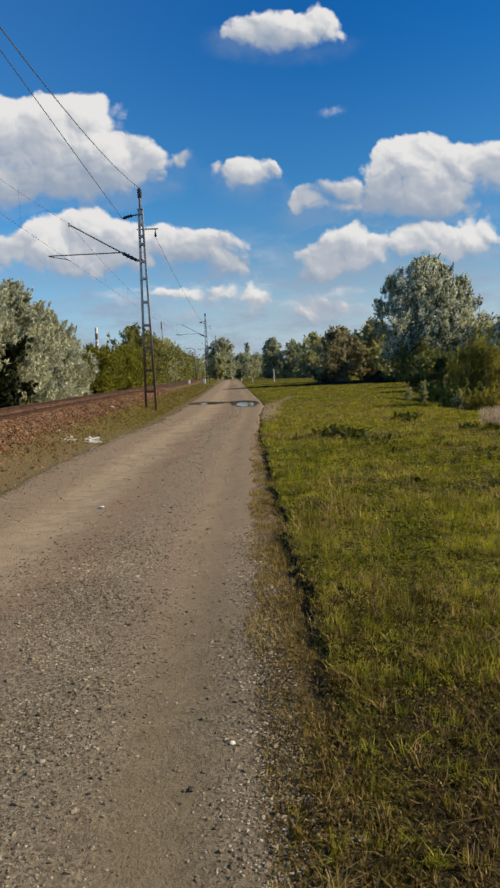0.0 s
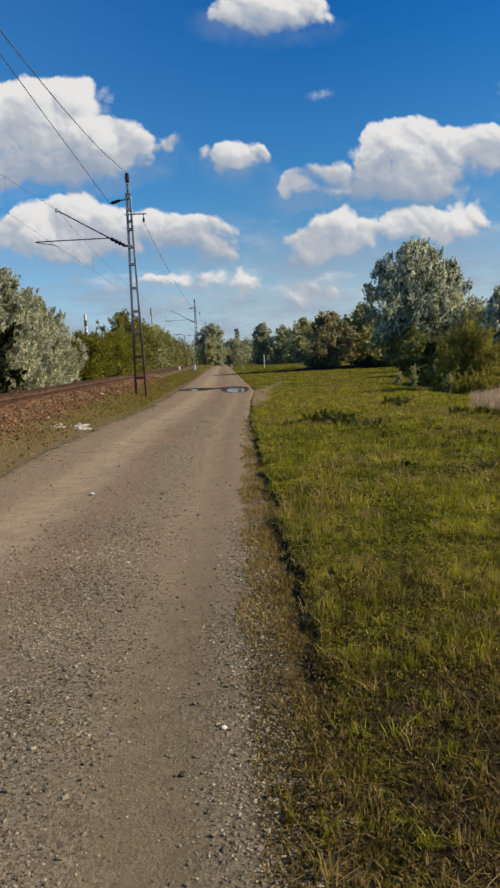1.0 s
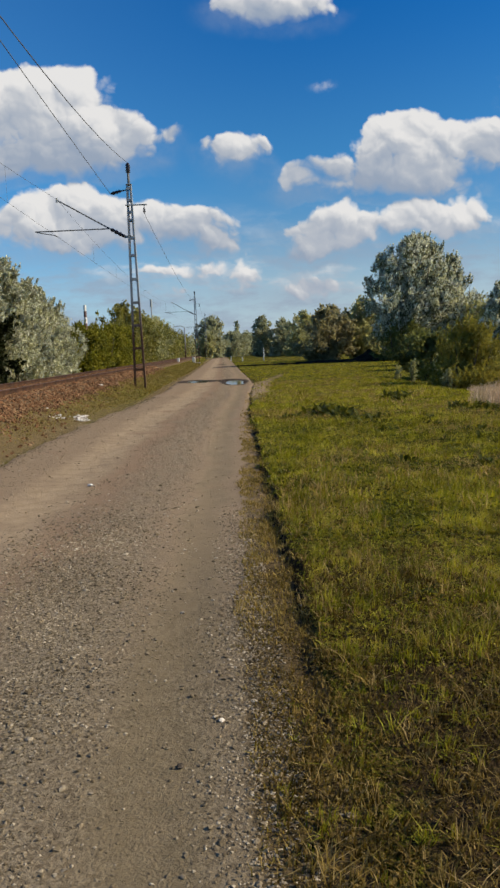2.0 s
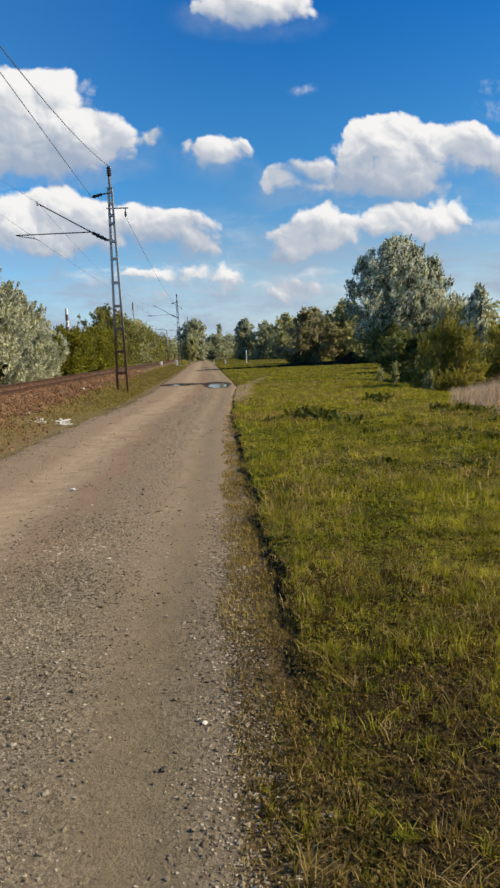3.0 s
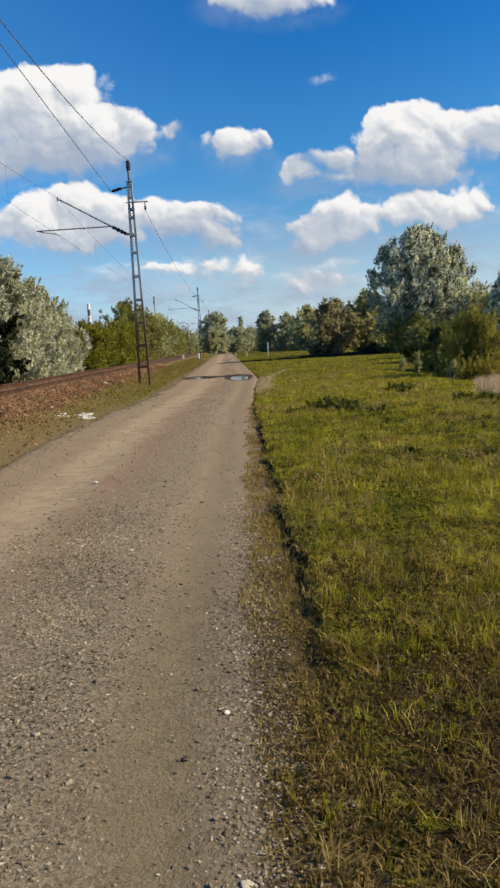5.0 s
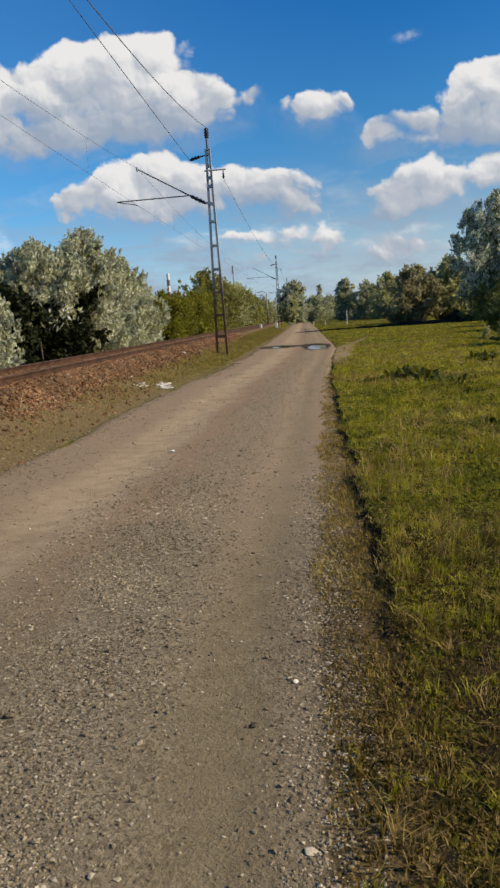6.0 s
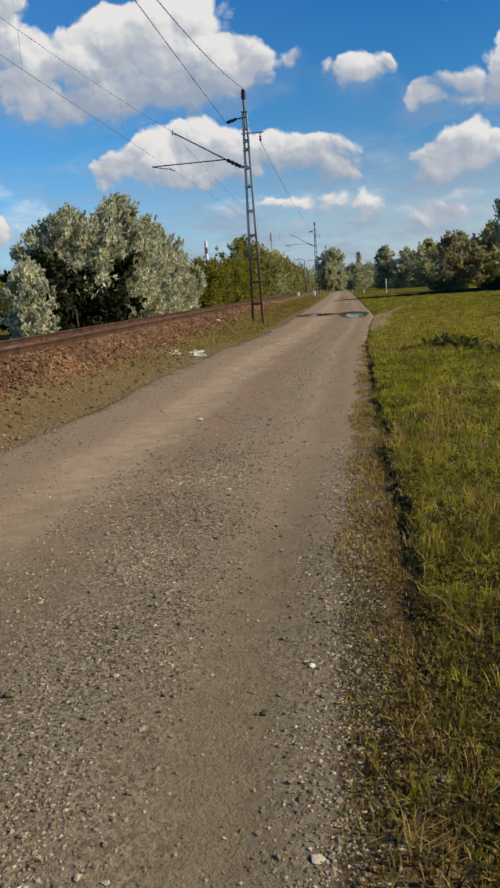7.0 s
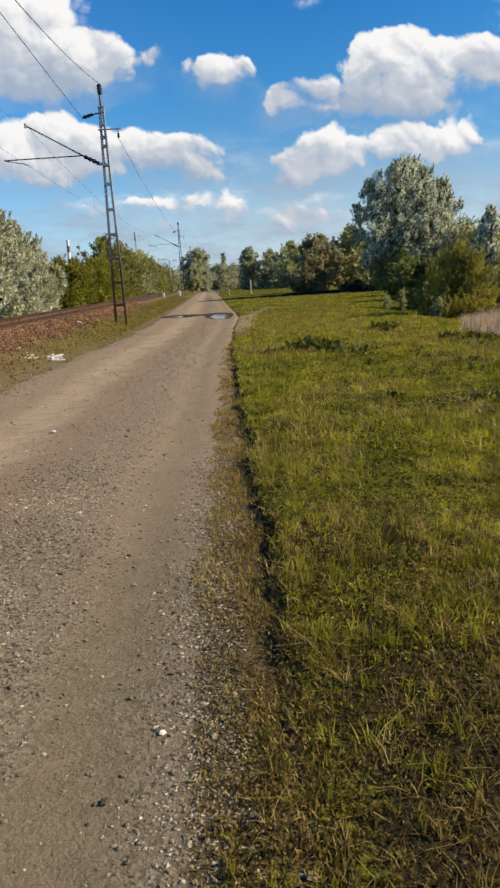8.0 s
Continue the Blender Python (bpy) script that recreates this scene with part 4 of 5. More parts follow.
def build_tree(name, at, height, width, leaves, leaf, mat, label, category="tree", stems=1, bare=0.2, clumps=60, plume=0.0, depth=None, lean=0.06, seed=1, top=0.45, thick=0.13, hollow=None, core=0.3, foot=0.62):
    """A tree or shrub: stems and limbs that taper out to clumps of leaves, uneven in outline. bare: share of the height that is free of leaves; plume: how far the clumps are drawn upwards;
    top: how narrow the crown is at its top;
    hollow: centre and half sizes of a bare place within the crown."""
    r = np.random.default_rng(seed)
    depth = depth or width
    tree = thing(name, at, label, category)
    ends = []
    tries = 0
    while len(ends) < clumps and tries < clumps * 40:
        tries += 1
        h = r.uniform(bare, 1.0)
        s = (h - bare) / (1 - bare)
        reach = min(1.0, foot + 1.2 * s) * (1 - (1 - top) * s ** 2.4) * (1 - s ** 6) ** 0.5
        a, q = r.uniform(0, 6.283), r.uniform(0.02, 1.0) ** 0.6
        bulge = 0.78 + 0.44 * float(smooth_noise(np.array(a * 1.3), np.array(h * 5.0), 1.0, seed + 60))
        p = np.array((np.cos(a) * width / 2 * reach * q * bulge + lean * height * s * s, np.sin(a) * depth / 2 * reach * q * bulge, height * h * (0.93 + 0.1 * bulge * (1 - 0.5 * q))))
        ends.append(p)
    ends = np.array(ends)
    for k in range(stems):
        bm = bmesh.new()
        a = 6.283 * k / stems + seed
        off = 0.0 if stems == 1 else 0.12 * width
        base = Vector((math.cos(a) * off, math.sin(a) * off, -0.15))
        tip = Vector((math.cos(a) * off * 2.2 + lean * height * 0.6, math.sin(a) * off * 2.2, height * 0.8))
        mid = base.lerp(tip, 0.5) + Vector((r.normal(0, 0.03), r.normal(0, 0.03), 0)) * height
        tube([base, base.lerp(mid, 0.5), mid, tip], [thick, thick * 0.8, thick * 0.55, thick * 0.12], 7, bm)
        stem = part("trunk" if stems == 1 else "stem", bm, M_BARK, tree, smooth=True)
        for p in ends[k::stems][:10 if tree.location.y < 60 else 0]:
            z = max(0.12 * height, p[2] * r.uniform(0.35, 0.7))
            f = min(1.0, z / (height * 0.8))
            start = base.lerp(mid, f * 2) if f < 0.5 else mid.lerp(tip, f * 2 - 1)
            end = Vector(p)
            bend = start.lerp(end, 0.55) + Vector((0, 0, 0.05 * height))
            t = thick * 0.42 * (1 - 0.6 * f)
            part("limb", tube([start, bend, end], [t, t * 0.55, t * 0.12], 5), M_BARK, stem, smooth=True)
    share = r.dirichlet(np.full(len(ends), 5.0))
    twigs = 14
    size = width * 0.5 * (2.6 / max(clumps, 8)) ** 0.5
    mid = np.array((lean * height * 0.3, 0, height * (0.35 - 0.2 * plume)))
    out = ends - mid
    out /= np.linalg.norm(out, axis=1, keepdims=True)
    aim = out[:, None] * 0.8 + r.normal(0, 0.65, (len(ends), twigs, 3)) + np.array((0.45 * plume, 0, 0.25 + 1.1 * plume))
    aim /= np.linalg.norm(aim, axis=2, keepdims=True)
    reach = size * (1 + 0.9 * plume) * r.uniform(0.55, 1.45, (len(ends), twigs))
    root = ends[:, None] - aim * reach[..., None] * 0.35 + r.normal(0, size * 0.46, (len(ends), twigs, 3))
    which, twig = r.choice(len(ends), leaves, p=share), r.integers(0, twigs, leaves)
    along = r.uniform(0, 1, leaves) ** 0.8
    c = root[which, twig] + aim[which, twig] * (along * reach[which, twig])[:, None] + r.normal(0, 1, (leaves, 3)) * (size * (0.20 - 0.06 * plume) * (1.15 - along))[:, None]
    c[:, 2] = np.maximum(c[:, 2], 0.05 + 0.25 * r.random(leaves))
    way = aim[which, twig] + r.normal(0, 0.55, (leaves, 3))
    heart = r.random(leaves) < core
    inner = ends[which] * np.stack((r.uniform(0.1, 0.88, leaves), r.uniform(0.1, 0.88, leaves), r.uniform(0.55, 0.97, leaves)), -1) + r.normal(0, size * 0.3, (leaves, 3))
    inner[:, 0] += lean * height * 0.3
    c = np.where(heart[:, None], inner, c)
    c[:, 2] = np.maximum(c[:, 2], 0.05)
    big = np.where(heart, 1.5, 1.0)
    if hollow:
        ox, oy, oz, rx, ry, rz = hollow
        full = ((c[:, 0] - ox) / rx) ** 2 + ((c[:, 1] - oy) / ry) ** 2 + ((c[:, 2] - oz) / rz) ** 2 > r.uniform(0.3, 1.45, leaves)
        c, way, big = c[full], way[full], big[full]
    v, f = leaf_array(c, way, leaf[0] * big, leaf[1] * big, seed + 5)
    part("crown", mesh_of("crown", v, f, mat), None, tree)
    return tree


def ground_at(x, y):
    return float(land(np.array(x), np.array(y)))


# left of the railway
SILVER_LABEL = "dense silver-leaved shrub beyond the railway, swaying in the wind"
for x, y, h, wd, dp, n, sd in ((-11.6, 40.8, 6.5, 6.4, 7.4, 125000, 11), (-11.6, 49.0, 5.8, 5.0, 7.0, 66000, 12), (-11.6, 33.2, 5.2, 4.6, 5.4, 66000, 13),
                               (-11.7, 28.6, 3.2, 2.2, 2.6, 15000, 14), (-11.8, 55.5, 4.8, 4.6, 6.0, 20000, 15)):
    build_tree("silver_shrub", (x, y, 0.05), h, wd, n, (0.175, 0.062), M_SILVER, SILVER_LABEL, "shrub", stems=5, bare=0.56 if sd == 13 else 0.04, clumps=300, plume=0.75, depth=dp, seed=sd, top=0.45, thick=0.06,
               hollow={11: (0.9, -3.4, 0.6, 3.0, 3.2, 2.2), 13: (0.4, 0.2, 0.4, 2.8, 3.6, 2.3)}.get(sd))
# filler bushes, their leaves toned dark to stand for the hollow's shade
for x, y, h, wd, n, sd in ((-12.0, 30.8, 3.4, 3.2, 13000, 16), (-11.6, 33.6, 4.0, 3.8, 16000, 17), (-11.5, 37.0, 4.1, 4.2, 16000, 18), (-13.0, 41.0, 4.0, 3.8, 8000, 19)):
    build_tree("dark_bush", (x, y, 0.05), h, wd, n, (0.24, 0.12), M_HOLLOW_SHADE, "dense bush in the hollow of the silver shrubs, its leaves toned as dark as shade", "shrub", stems=3, bare=0.0, clumps=90, seed=sd, top=0.85, thick=0.06)
for x, y, h, wd, n, sd in ((-11.5, 63.5, 4.0, 5.5, 15000, 21), (-11.2, 70.0, 4.1, 6.0, 15000, 22), (-11.0, 77.0, 4.3, 6.5, 15000, 23), (-11.5, 85.0, 4.6, 7.0, 14000, 24)):
    build_tree("green_shrub", (x, y, 0.05), h, wd, n, (0.22, 0.11), M_GREEN, "fresh yellow-green shrub in the hedge along the railway", "shrub", stems=4, bare=0.0, clumps=110, plume=0.2, depth=8.0, seed=sd, top=0.65)
for x, y, h, wd, n, m, sd in ((-15.0, 90.0, 4.4, 6.5, 15000, M_HEDGE, 31), (-12.5, 100.0, 7.6, 8.0, 16000, M_HEDGE, 32), (-12.0, 112.0, 7.4, 8.5, 15000, M_HEDGE, 33),
                              (-12.0, 126.0, 7.4, 9.0, 10000, M_GREYGREEN, 34), (-11.5, 142.0, 7.0, 10.0, 12000, M_HEDGE, 35), (-11.5, 162.0, 6.6, 11.0, 10000, M_HEDGE, 36), (-11.5, 186.0, 6.2, 12.0, 9000, M_HEDGE, 37),
                              (-18.5, 92.0, 4.2, 4.5, 9000, M_DARK, 38)):
    build_tree("hedge_tree", (x, y, 0.05), h, wd, int(n * 0.95), (0.34, 0.20), m, "dull green tree in the row along the railway", "tree", stems=2, bare=0.0, clumps=110, depth=wd * 1.3, seed=sd, top=0.7)
build_tree("field_tree", (-23.0, 46.5, 0.1), 3.9, 7.8, 18000, (0.22, 0.11), M_GREEN, "yellow-green bush at the edge of a meadow", "shrub", stems=4, bare=0.04, clumps=70, seed=41, top=0.55)
build_tree("field_tree", (-31.0, 58.0, 0.1), 7.6, 7.0, 14000, (0.26, 0.11), M_POPLAR, "pale green tree behind the meadow bushes", "tree", stems=2, bare=0.1, clumps=60, seed=42)
build_tree("field_tree", (-33.0, 46.0, 0.1), 6.5, 8.0, 12000, (0.28, 0.13), M_GREEN, "green bush at the edge of a meadow", "shrub", stems=3, bare=0.05, clumps=60, seed=43)

# right of the road
build_tree("white_poplar", (20.7, 83.5, 0.0), 12.6, 13.0, 115000, (0.27, 0.115), M_POPLAR, "tall white poplar with silvery leaves ruffled by the wind", "tree", stems=3, bare=0.04, clumps=460, plume=0.95, seed=51, top=0.55, thick=0.2, lean=0.07, core=0.16, foot=0.30)
build_tree("white_poplar", (24.3, 83.0, 0.0), 10.2, 8.6, 46000, (0.27, 0.115), M_POPLAR, "white poplar with silvery leaves leaning in the wind", "tree", stems=2, bare=0.04, clumps=150, plume=0.95, seed=50, top=0.35, core=0.16, lean=0.08)
build_tree("white_poplar", (24.4, 68.0, 0.0), 6.4, 3.0, 11000, (0.28, 0.12), M_POPLAR, "slender young white poplar beside the taller one", "tree", stems=2, bare=0.06, clumps=70, plume=0.6, seed=52, top=0.3)
build_tree("white_poplar", (27.5, 66.0, 0.0), 5.4, 3.6, 15000, (0.28, 0.12), M_POPLAR, "small white poplar at the end of the thicket", "tree", stems=2, bare=0.08, clumps=50, plume=0.6, seed=53, top=0.3)
build_tree("willow_bush", (9.9, 30.5, -0.45), 2.6, 3.4, 34000, (0.12, 0.030), M_OLIVE, "olive willow bush with fine upright twigs", "shrub", stems=6, bare=0.05, clumps=70, plume=0.6, seed=54, top=0.7, thick=0.04)
build_tree("willow_bush", (12.8, 31.5, -0.45), 2.7, 3.6, 28000, (0.12, 0.032), M_OLIVE, "olive willow bush with fine upright twigs", "shrub", stems=6, bare=0.05, clumps=70, plume=0.5, seed=55, top=0.7, thick=0.04)
build_tree("green_bush", (16.5, 36.0, -0.4), 3.6, 5.0, 16000, (0.24, 0.11), M_GREEN, "green bush in the thicket beside the reeds", "shrub", stems=4, bare=0.05, clumps=60, seed=56)
for x, y, h, wd, n, sd in ((18.8, 80.0, 4.0, 6.0, 12000, 57), (15.6, 60.0, 2.4, 4.0, 8000, 58), (13.2, 50.0, 2.3, 3.8, 9000, 59), (11.4, 41.0, 2.0, 3.2, 9000, 60)):
    build_tree("dark_bush", (x, y, -0.15), h, wd, n, (0.22, 0.10), M_DARK, "low dark bush at the thicket's foot", "shrub", stems=4, bare=0.02, clumps=60, seed=sd, top=0.8)
for i, (x, y, h) in enumerate(((8.4, 33.5, 0.9), (8.9, 32.0, 1.0), (8.0, 34.6, 0.7), (9.2, 30.2, 0.8), (8.7, 29.3, 0.7))):
    build_tree("poplar_shoot", (x, y, ground_at(x, y)), h, 0.45, 500, (0.10, 0.04), M_GREYGREEN, "grey-green young poplar shoot at the thicket's edge", "sapling", stems=2, bare=0.1, clumps=14, plume=0.8, seed=60 + i, thick=0.015)
for x, y, h, wd, n, m, sd in ((13.2, 98.0, 6.1, 7.6, 14000, M_BROWN, 71), (18.5, 101.0, 7.6, 6.5, 10000, M_GREYGREEN, 72), (22.0, 94.0, 7.6, 7.5, 10000, M_GREYGREEN, 73), (21.5, 84.0, 5.4, 6.5, 10000, M_OLIVE, 74),
                              (29.0, 62.0, 5.2, 8.0, 10000, M_DARK, 75), (28.0, 80.0, 6.0, 9.0, 10000, M_GREYGREEN, 76), (34.0, 58.0, 5.4, 9.0, 10000, M_GREEN, 77), (28.0, 46.0, 3.8, 8.0, 10000, M_GREYGREEN, 78)):
    build_tree("thicket_tree", (x, y, -0.05), h, wd, n, (0.40, 0.23), m, "bushy tree in the thicket at the meadow's edge", "tree", stems=2, bare=0.04, clumps=60, seed=sd, top=0.6)

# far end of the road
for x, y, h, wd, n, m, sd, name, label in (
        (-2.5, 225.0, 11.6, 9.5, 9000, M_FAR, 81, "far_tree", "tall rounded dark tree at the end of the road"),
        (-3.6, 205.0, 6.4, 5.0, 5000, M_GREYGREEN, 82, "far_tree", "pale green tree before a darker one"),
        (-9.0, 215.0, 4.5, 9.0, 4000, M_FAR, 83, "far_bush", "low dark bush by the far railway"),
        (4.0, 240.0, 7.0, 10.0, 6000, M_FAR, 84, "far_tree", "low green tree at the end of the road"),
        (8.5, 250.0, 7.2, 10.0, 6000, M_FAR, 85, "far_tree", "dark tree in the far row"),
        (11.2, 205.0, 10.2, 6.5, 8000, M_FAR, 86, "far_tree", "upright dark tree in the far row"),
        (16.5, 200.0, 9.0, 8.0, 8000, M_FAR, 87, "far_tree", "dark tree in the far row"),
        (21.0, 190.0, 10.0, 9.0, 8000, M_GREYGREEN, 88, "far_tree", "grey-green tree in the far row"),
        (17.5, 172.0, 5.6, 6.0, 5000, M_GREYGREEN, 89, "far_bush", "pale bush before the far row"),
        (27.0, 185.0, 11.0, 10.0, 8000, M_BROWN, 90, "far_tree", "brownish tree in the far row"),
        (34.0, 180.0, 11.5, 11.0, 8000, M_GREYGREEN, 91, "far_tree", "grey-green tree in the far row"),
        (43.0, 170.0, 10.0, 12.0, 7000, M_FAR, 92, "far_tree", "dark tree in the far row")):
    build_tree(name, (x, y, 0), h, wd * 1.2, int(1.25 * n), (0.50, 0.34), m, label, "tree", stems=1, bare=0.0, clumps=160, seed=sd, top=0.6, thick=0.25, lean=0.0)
build_tree("far_conifer", (5.9, 262.0, 0), 11.8, 4.2, 4000, (0.6, 0.3), M_FAR, "narrow pointed conifer behind the far trees", "tree", bare=0.05, clumps=45, seed=95, top=0.02, thick=0.25, lean=0.0)


def build_far_wood():
    """The wood along the horizon: many clumps of leaves on both sides."""
    r = np.random.default_rng(99)
    n, cl = 40000, 700
    x = np.concatenate((r.uniform(-260, -10, 300), r.uniform(-3, 260, 400)))
    y = 275 + r.uniform(0, 40, cl) - 0.35 * np.abs(x) * (x > 0) - 0.25 * np.abs(x) * (x < 0)
    h = 4.0 + 4.0 * smooth_noise(x, y, 14, 3) + r.uniform(0, 2.0, cl)
    w = r.integers(0, cl, n)
    u = r.uniform(0.02, 1.0, n) ** 0.8
    c = np.stack((x[w] + r.normal(0, 2.6, n) * (1.15 - u), y[w] + r.normal(0, 2.2, n), h[w] * u), -1)
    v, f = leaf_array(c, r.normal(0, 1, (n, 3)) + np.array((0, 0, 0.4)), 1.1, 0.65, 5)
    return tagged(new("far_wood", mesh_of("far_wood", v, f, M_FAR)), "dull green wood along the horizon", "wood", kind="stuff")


build_far_wood()

# ---- dug earth in the meadow ----
def build_mound():
    a, q = np.meshgrid(np.linspace(0, 2 * np.pi, 40), np.linspace(0, 1, 16))
    x, y = 15.9 + 2.9 * q * np.cos(a), 82.0 + 1.8 * q * np.sin(a)
    z = 1.3 * (1 - q) ** 1.15 * (0.8 + 0.4 * fbm(x, y, 1.0, 4)) + 0.12 * (fbm(x, y, 0.4, 6) - 0.5) - 0.1
    return tagged(part("earth_mound", mesh_of("earth_mound", np.stack((x, y, z), -1).reshape(-1, 3), grid_faces(16, 40), M_EARTH)), "heap of dark dug earth beside the poplar", "earth heap")


build_mound()


def build_bank():
    """A low bank of dug earth that runs from the heap towards the road, lower and lower."""
    t, a = np.meshgrid(np.linspace(0, 1, 90), np.linspace(-1, 1, 11))
    x = 1.9 + 13.6 * t
    mid = 82.6 + 0.5 * np.sin(x * 0.7) + 0.4 * (fbm(x, 0 * x, 2.0, 71) - 0.5)
    y = mid + a * (0.55 + 0.5 * t)
    z = (0.17 + 0.24 * t) * (1 - a * a) * (0.7 + 0.6 * fbm(x, y, 0.9, 72)) + land(x, y) - 0.06
    me = mesh_of("earth_bank", np.stack((x, y, z), -1).reshape(-1, 3), grid_faces(11, 90), M_EARTH, True)
    return tagged(new("earth_bank", me), "low bank of dark dug earth across the meadow", "earth bank", kind="structure")


build_bank()


# ---- ground cover ----
def scatter(n, x0, x1, y0, y1, seed, bias=0.0):
    """Places over a stretch of the plan; bias draws them nearer."""
    r = np.random.default_rng(seed)
    t = r.random(n)
    if bias:
        t = (np.exp(bias * t) - 1) / (math.exp(bias) - 1)
    return r.uniform(x0, x1, n), y0 + (y1 - y0) * t, r


def worn(x, y):
    """How far the turf is trodden and scorched, from 0 to 1: most where people step off the road."""
    off = x - turf_edge(y)
    w = np.interp(y + 0.45 * np.maximum(off, -0.2), [-2.0, 0.0, 2.8, 4.2, 6.6], [0.2, 0.9, 1.0, 0.72, 0.0])
    return np.clip(w + 0.5 * (fbm(x, y, 0.5, 33) - 0.5), 0, 1) * (1 - step(off, 2.2, 3.6))


def open_turf(x, y):
    """Where turf grows: inside its edge, off the reeds and off the worn path."""
    rim = np.interp(y, [0, 2.8, 4.0], [1.0, 0.9, 0.0]) * (turf_edge(y) - gravel_edge(y) - 0.06)
    ok = (x > turf_edge(y) - rim + edge_wobble(x, y) + 0.01) & (x < np.maximum(1.9 + y * 0.42, 8 - 9 * y))
    return ok & ~((x > 6.9 + 0.30 * np.maximum(y - 20, 0)) & (y > 13) & (y < 36))


def clump_field(name, n, x1, y0, y1, size, tall, wide, blades, seed, mat, label, share, bias=0.0, single=False):
    """Grass in clumps: each a few blades that lean out from one root, tall and low clumps side by side, with gaps between them."""
    x, y, r = scatter(n, 0.02, x1, y0, y1, seed, bias)
    keep = open_turf(x, y) & (r.random(n) < share(x, y))
    keep &= r.random(n) > 0.85 * np.exp(-((x - side_path(y)) / 0.5) ** 2) * (y > 23) * (y < 55)
    x, y = x[keep], y[keep]
    k = len(x)
    off = x - turf_edge(y)
    vigour = 0.45 + 1.35 * fbm(x, y, 0.45, 16) ** 1.5 + 0.45 * step(fbm(x, y, 1.7, 15), 0.48, 0.7)
    vigour *= np.interp(off, [0, 0.15, 0.5], [0.75, 0.9, 1.0]) * (1 - 0.45 * worn(x, y)) * np.clip(r.lognormal(0, 0.32, k), 0.5, 1.9)
    m = np.maximum(3, (blades * np.clip(vigour, 0.5, 1.4) * r.uniform(0.7, 1.3, k)).astype(int))
    which = np.repeat(np.arange(k), m)
    t = len(which)
    turn, d = r.uniform(0, 6.283, t), size * np.sqrt(r.random(t)) * np.clip(vigour, 0.6, 1.4)[which]
    px, py = x[which] + np.cos(turn) * d, y[which] + np.sin(turn) * d
    h = tall * vigour[which] * r.uniform(0.45, 1.25, t)
    v, f = blade_array(np.stack((px, py, np.where(px < turf_edge(py), np.maximum(land(px, py), road_z(px, py)), land(px, py)) - 0.008), -1), h, wide * r.uniform(0.6, 1.3, t), 1.0, (0.10, 0.02), seed, single)
    return tagged(new(name, mesh_of(name, v, f, mat)), label, "grass", kind="stuff")


def green_share(x, y):
    return (1 - 0.82 * worn(x, y)) * np.clip(0.25 + 1.7 * step(fbm(x, y, 0.33, 17), 0.25, 0.62), 0, 1) * (1 - 0.6 * step(fbm(x, y, 2.2, 37), 0.52, 0.68))


def dry_share(x, y):
    return np.clip(0.14 + 0.85 * step(fbm(x, y, 2.2, 37), 0.42, 0.60) + 0.3 * worn(x, y), 0, 1)


def worn_share(x, y):
    return 0.06 + 0.85 * worn(x, y)


GRASS = "meadow grass in uneven green clumps"
SEEDING = "brownish seeding grass in patches of the meadow"
clump_field("meadow_grass", 7200, 3.9, 1.3, 7.0, 0.030, 0.062, 0.0056, 16, 1, M_GRASS, GRASS, green_share, 0.5)
clump_field("meadow_grass", 15000, 7.0, 7.0, 16.0, 0.050, 0.068, 0.0150, 8, 2, M_GRASS, GRASS, green_share, 0.6, True)
clump_field("meadow_grass", 19000, 16.0, 16.0, 36.0, 0.09, 0.075, 0.030, 7, 3, M_GRASS, GRASS, green_share, 0.8, True)
clump_field("meadow_grass", 12000, 46.0, 36.0, 110.0, 0.25, 0.075, 0.055, 9, 4, M_GRASS, GRASS, green_share, 0.8, True)
clump_field("meadow_grass", 6000, 9.0, -9.0, 1.3, 0.06, 0.09, 0.012, 9, 7, M_GRASS, GRASS, green_share, 0.0, True)
clump_field("seeding_grass", 2600, 3.9, 1.6, 7.5, 0.025, 0.088, 0.0042, 9, 5, M_DRY, SEEDING, dry_share, 0.4)
clump_field("seeding_grass", 9000, 8.5, 7.0, 20.0, 0.05, 0.085, 0.0120, 6, 6, M_DRY, SEEDING, dry_share, 0.6, True)
clump_field("seeding_grass", 8000, 18.0, 18.0, 40.0, 0.09, 0.072, 0.018, 7, 8, M_DRY, SEEDING, dry_share, 0.6, True)
clump_field("worn_grass", 9500, 3.6, 1.2, 6.8, 0.030, 0.050, 0.0082, 10, 9, M_WORN, "trampled brown grass with dark gaps beside the road", worn_share, 0.3)


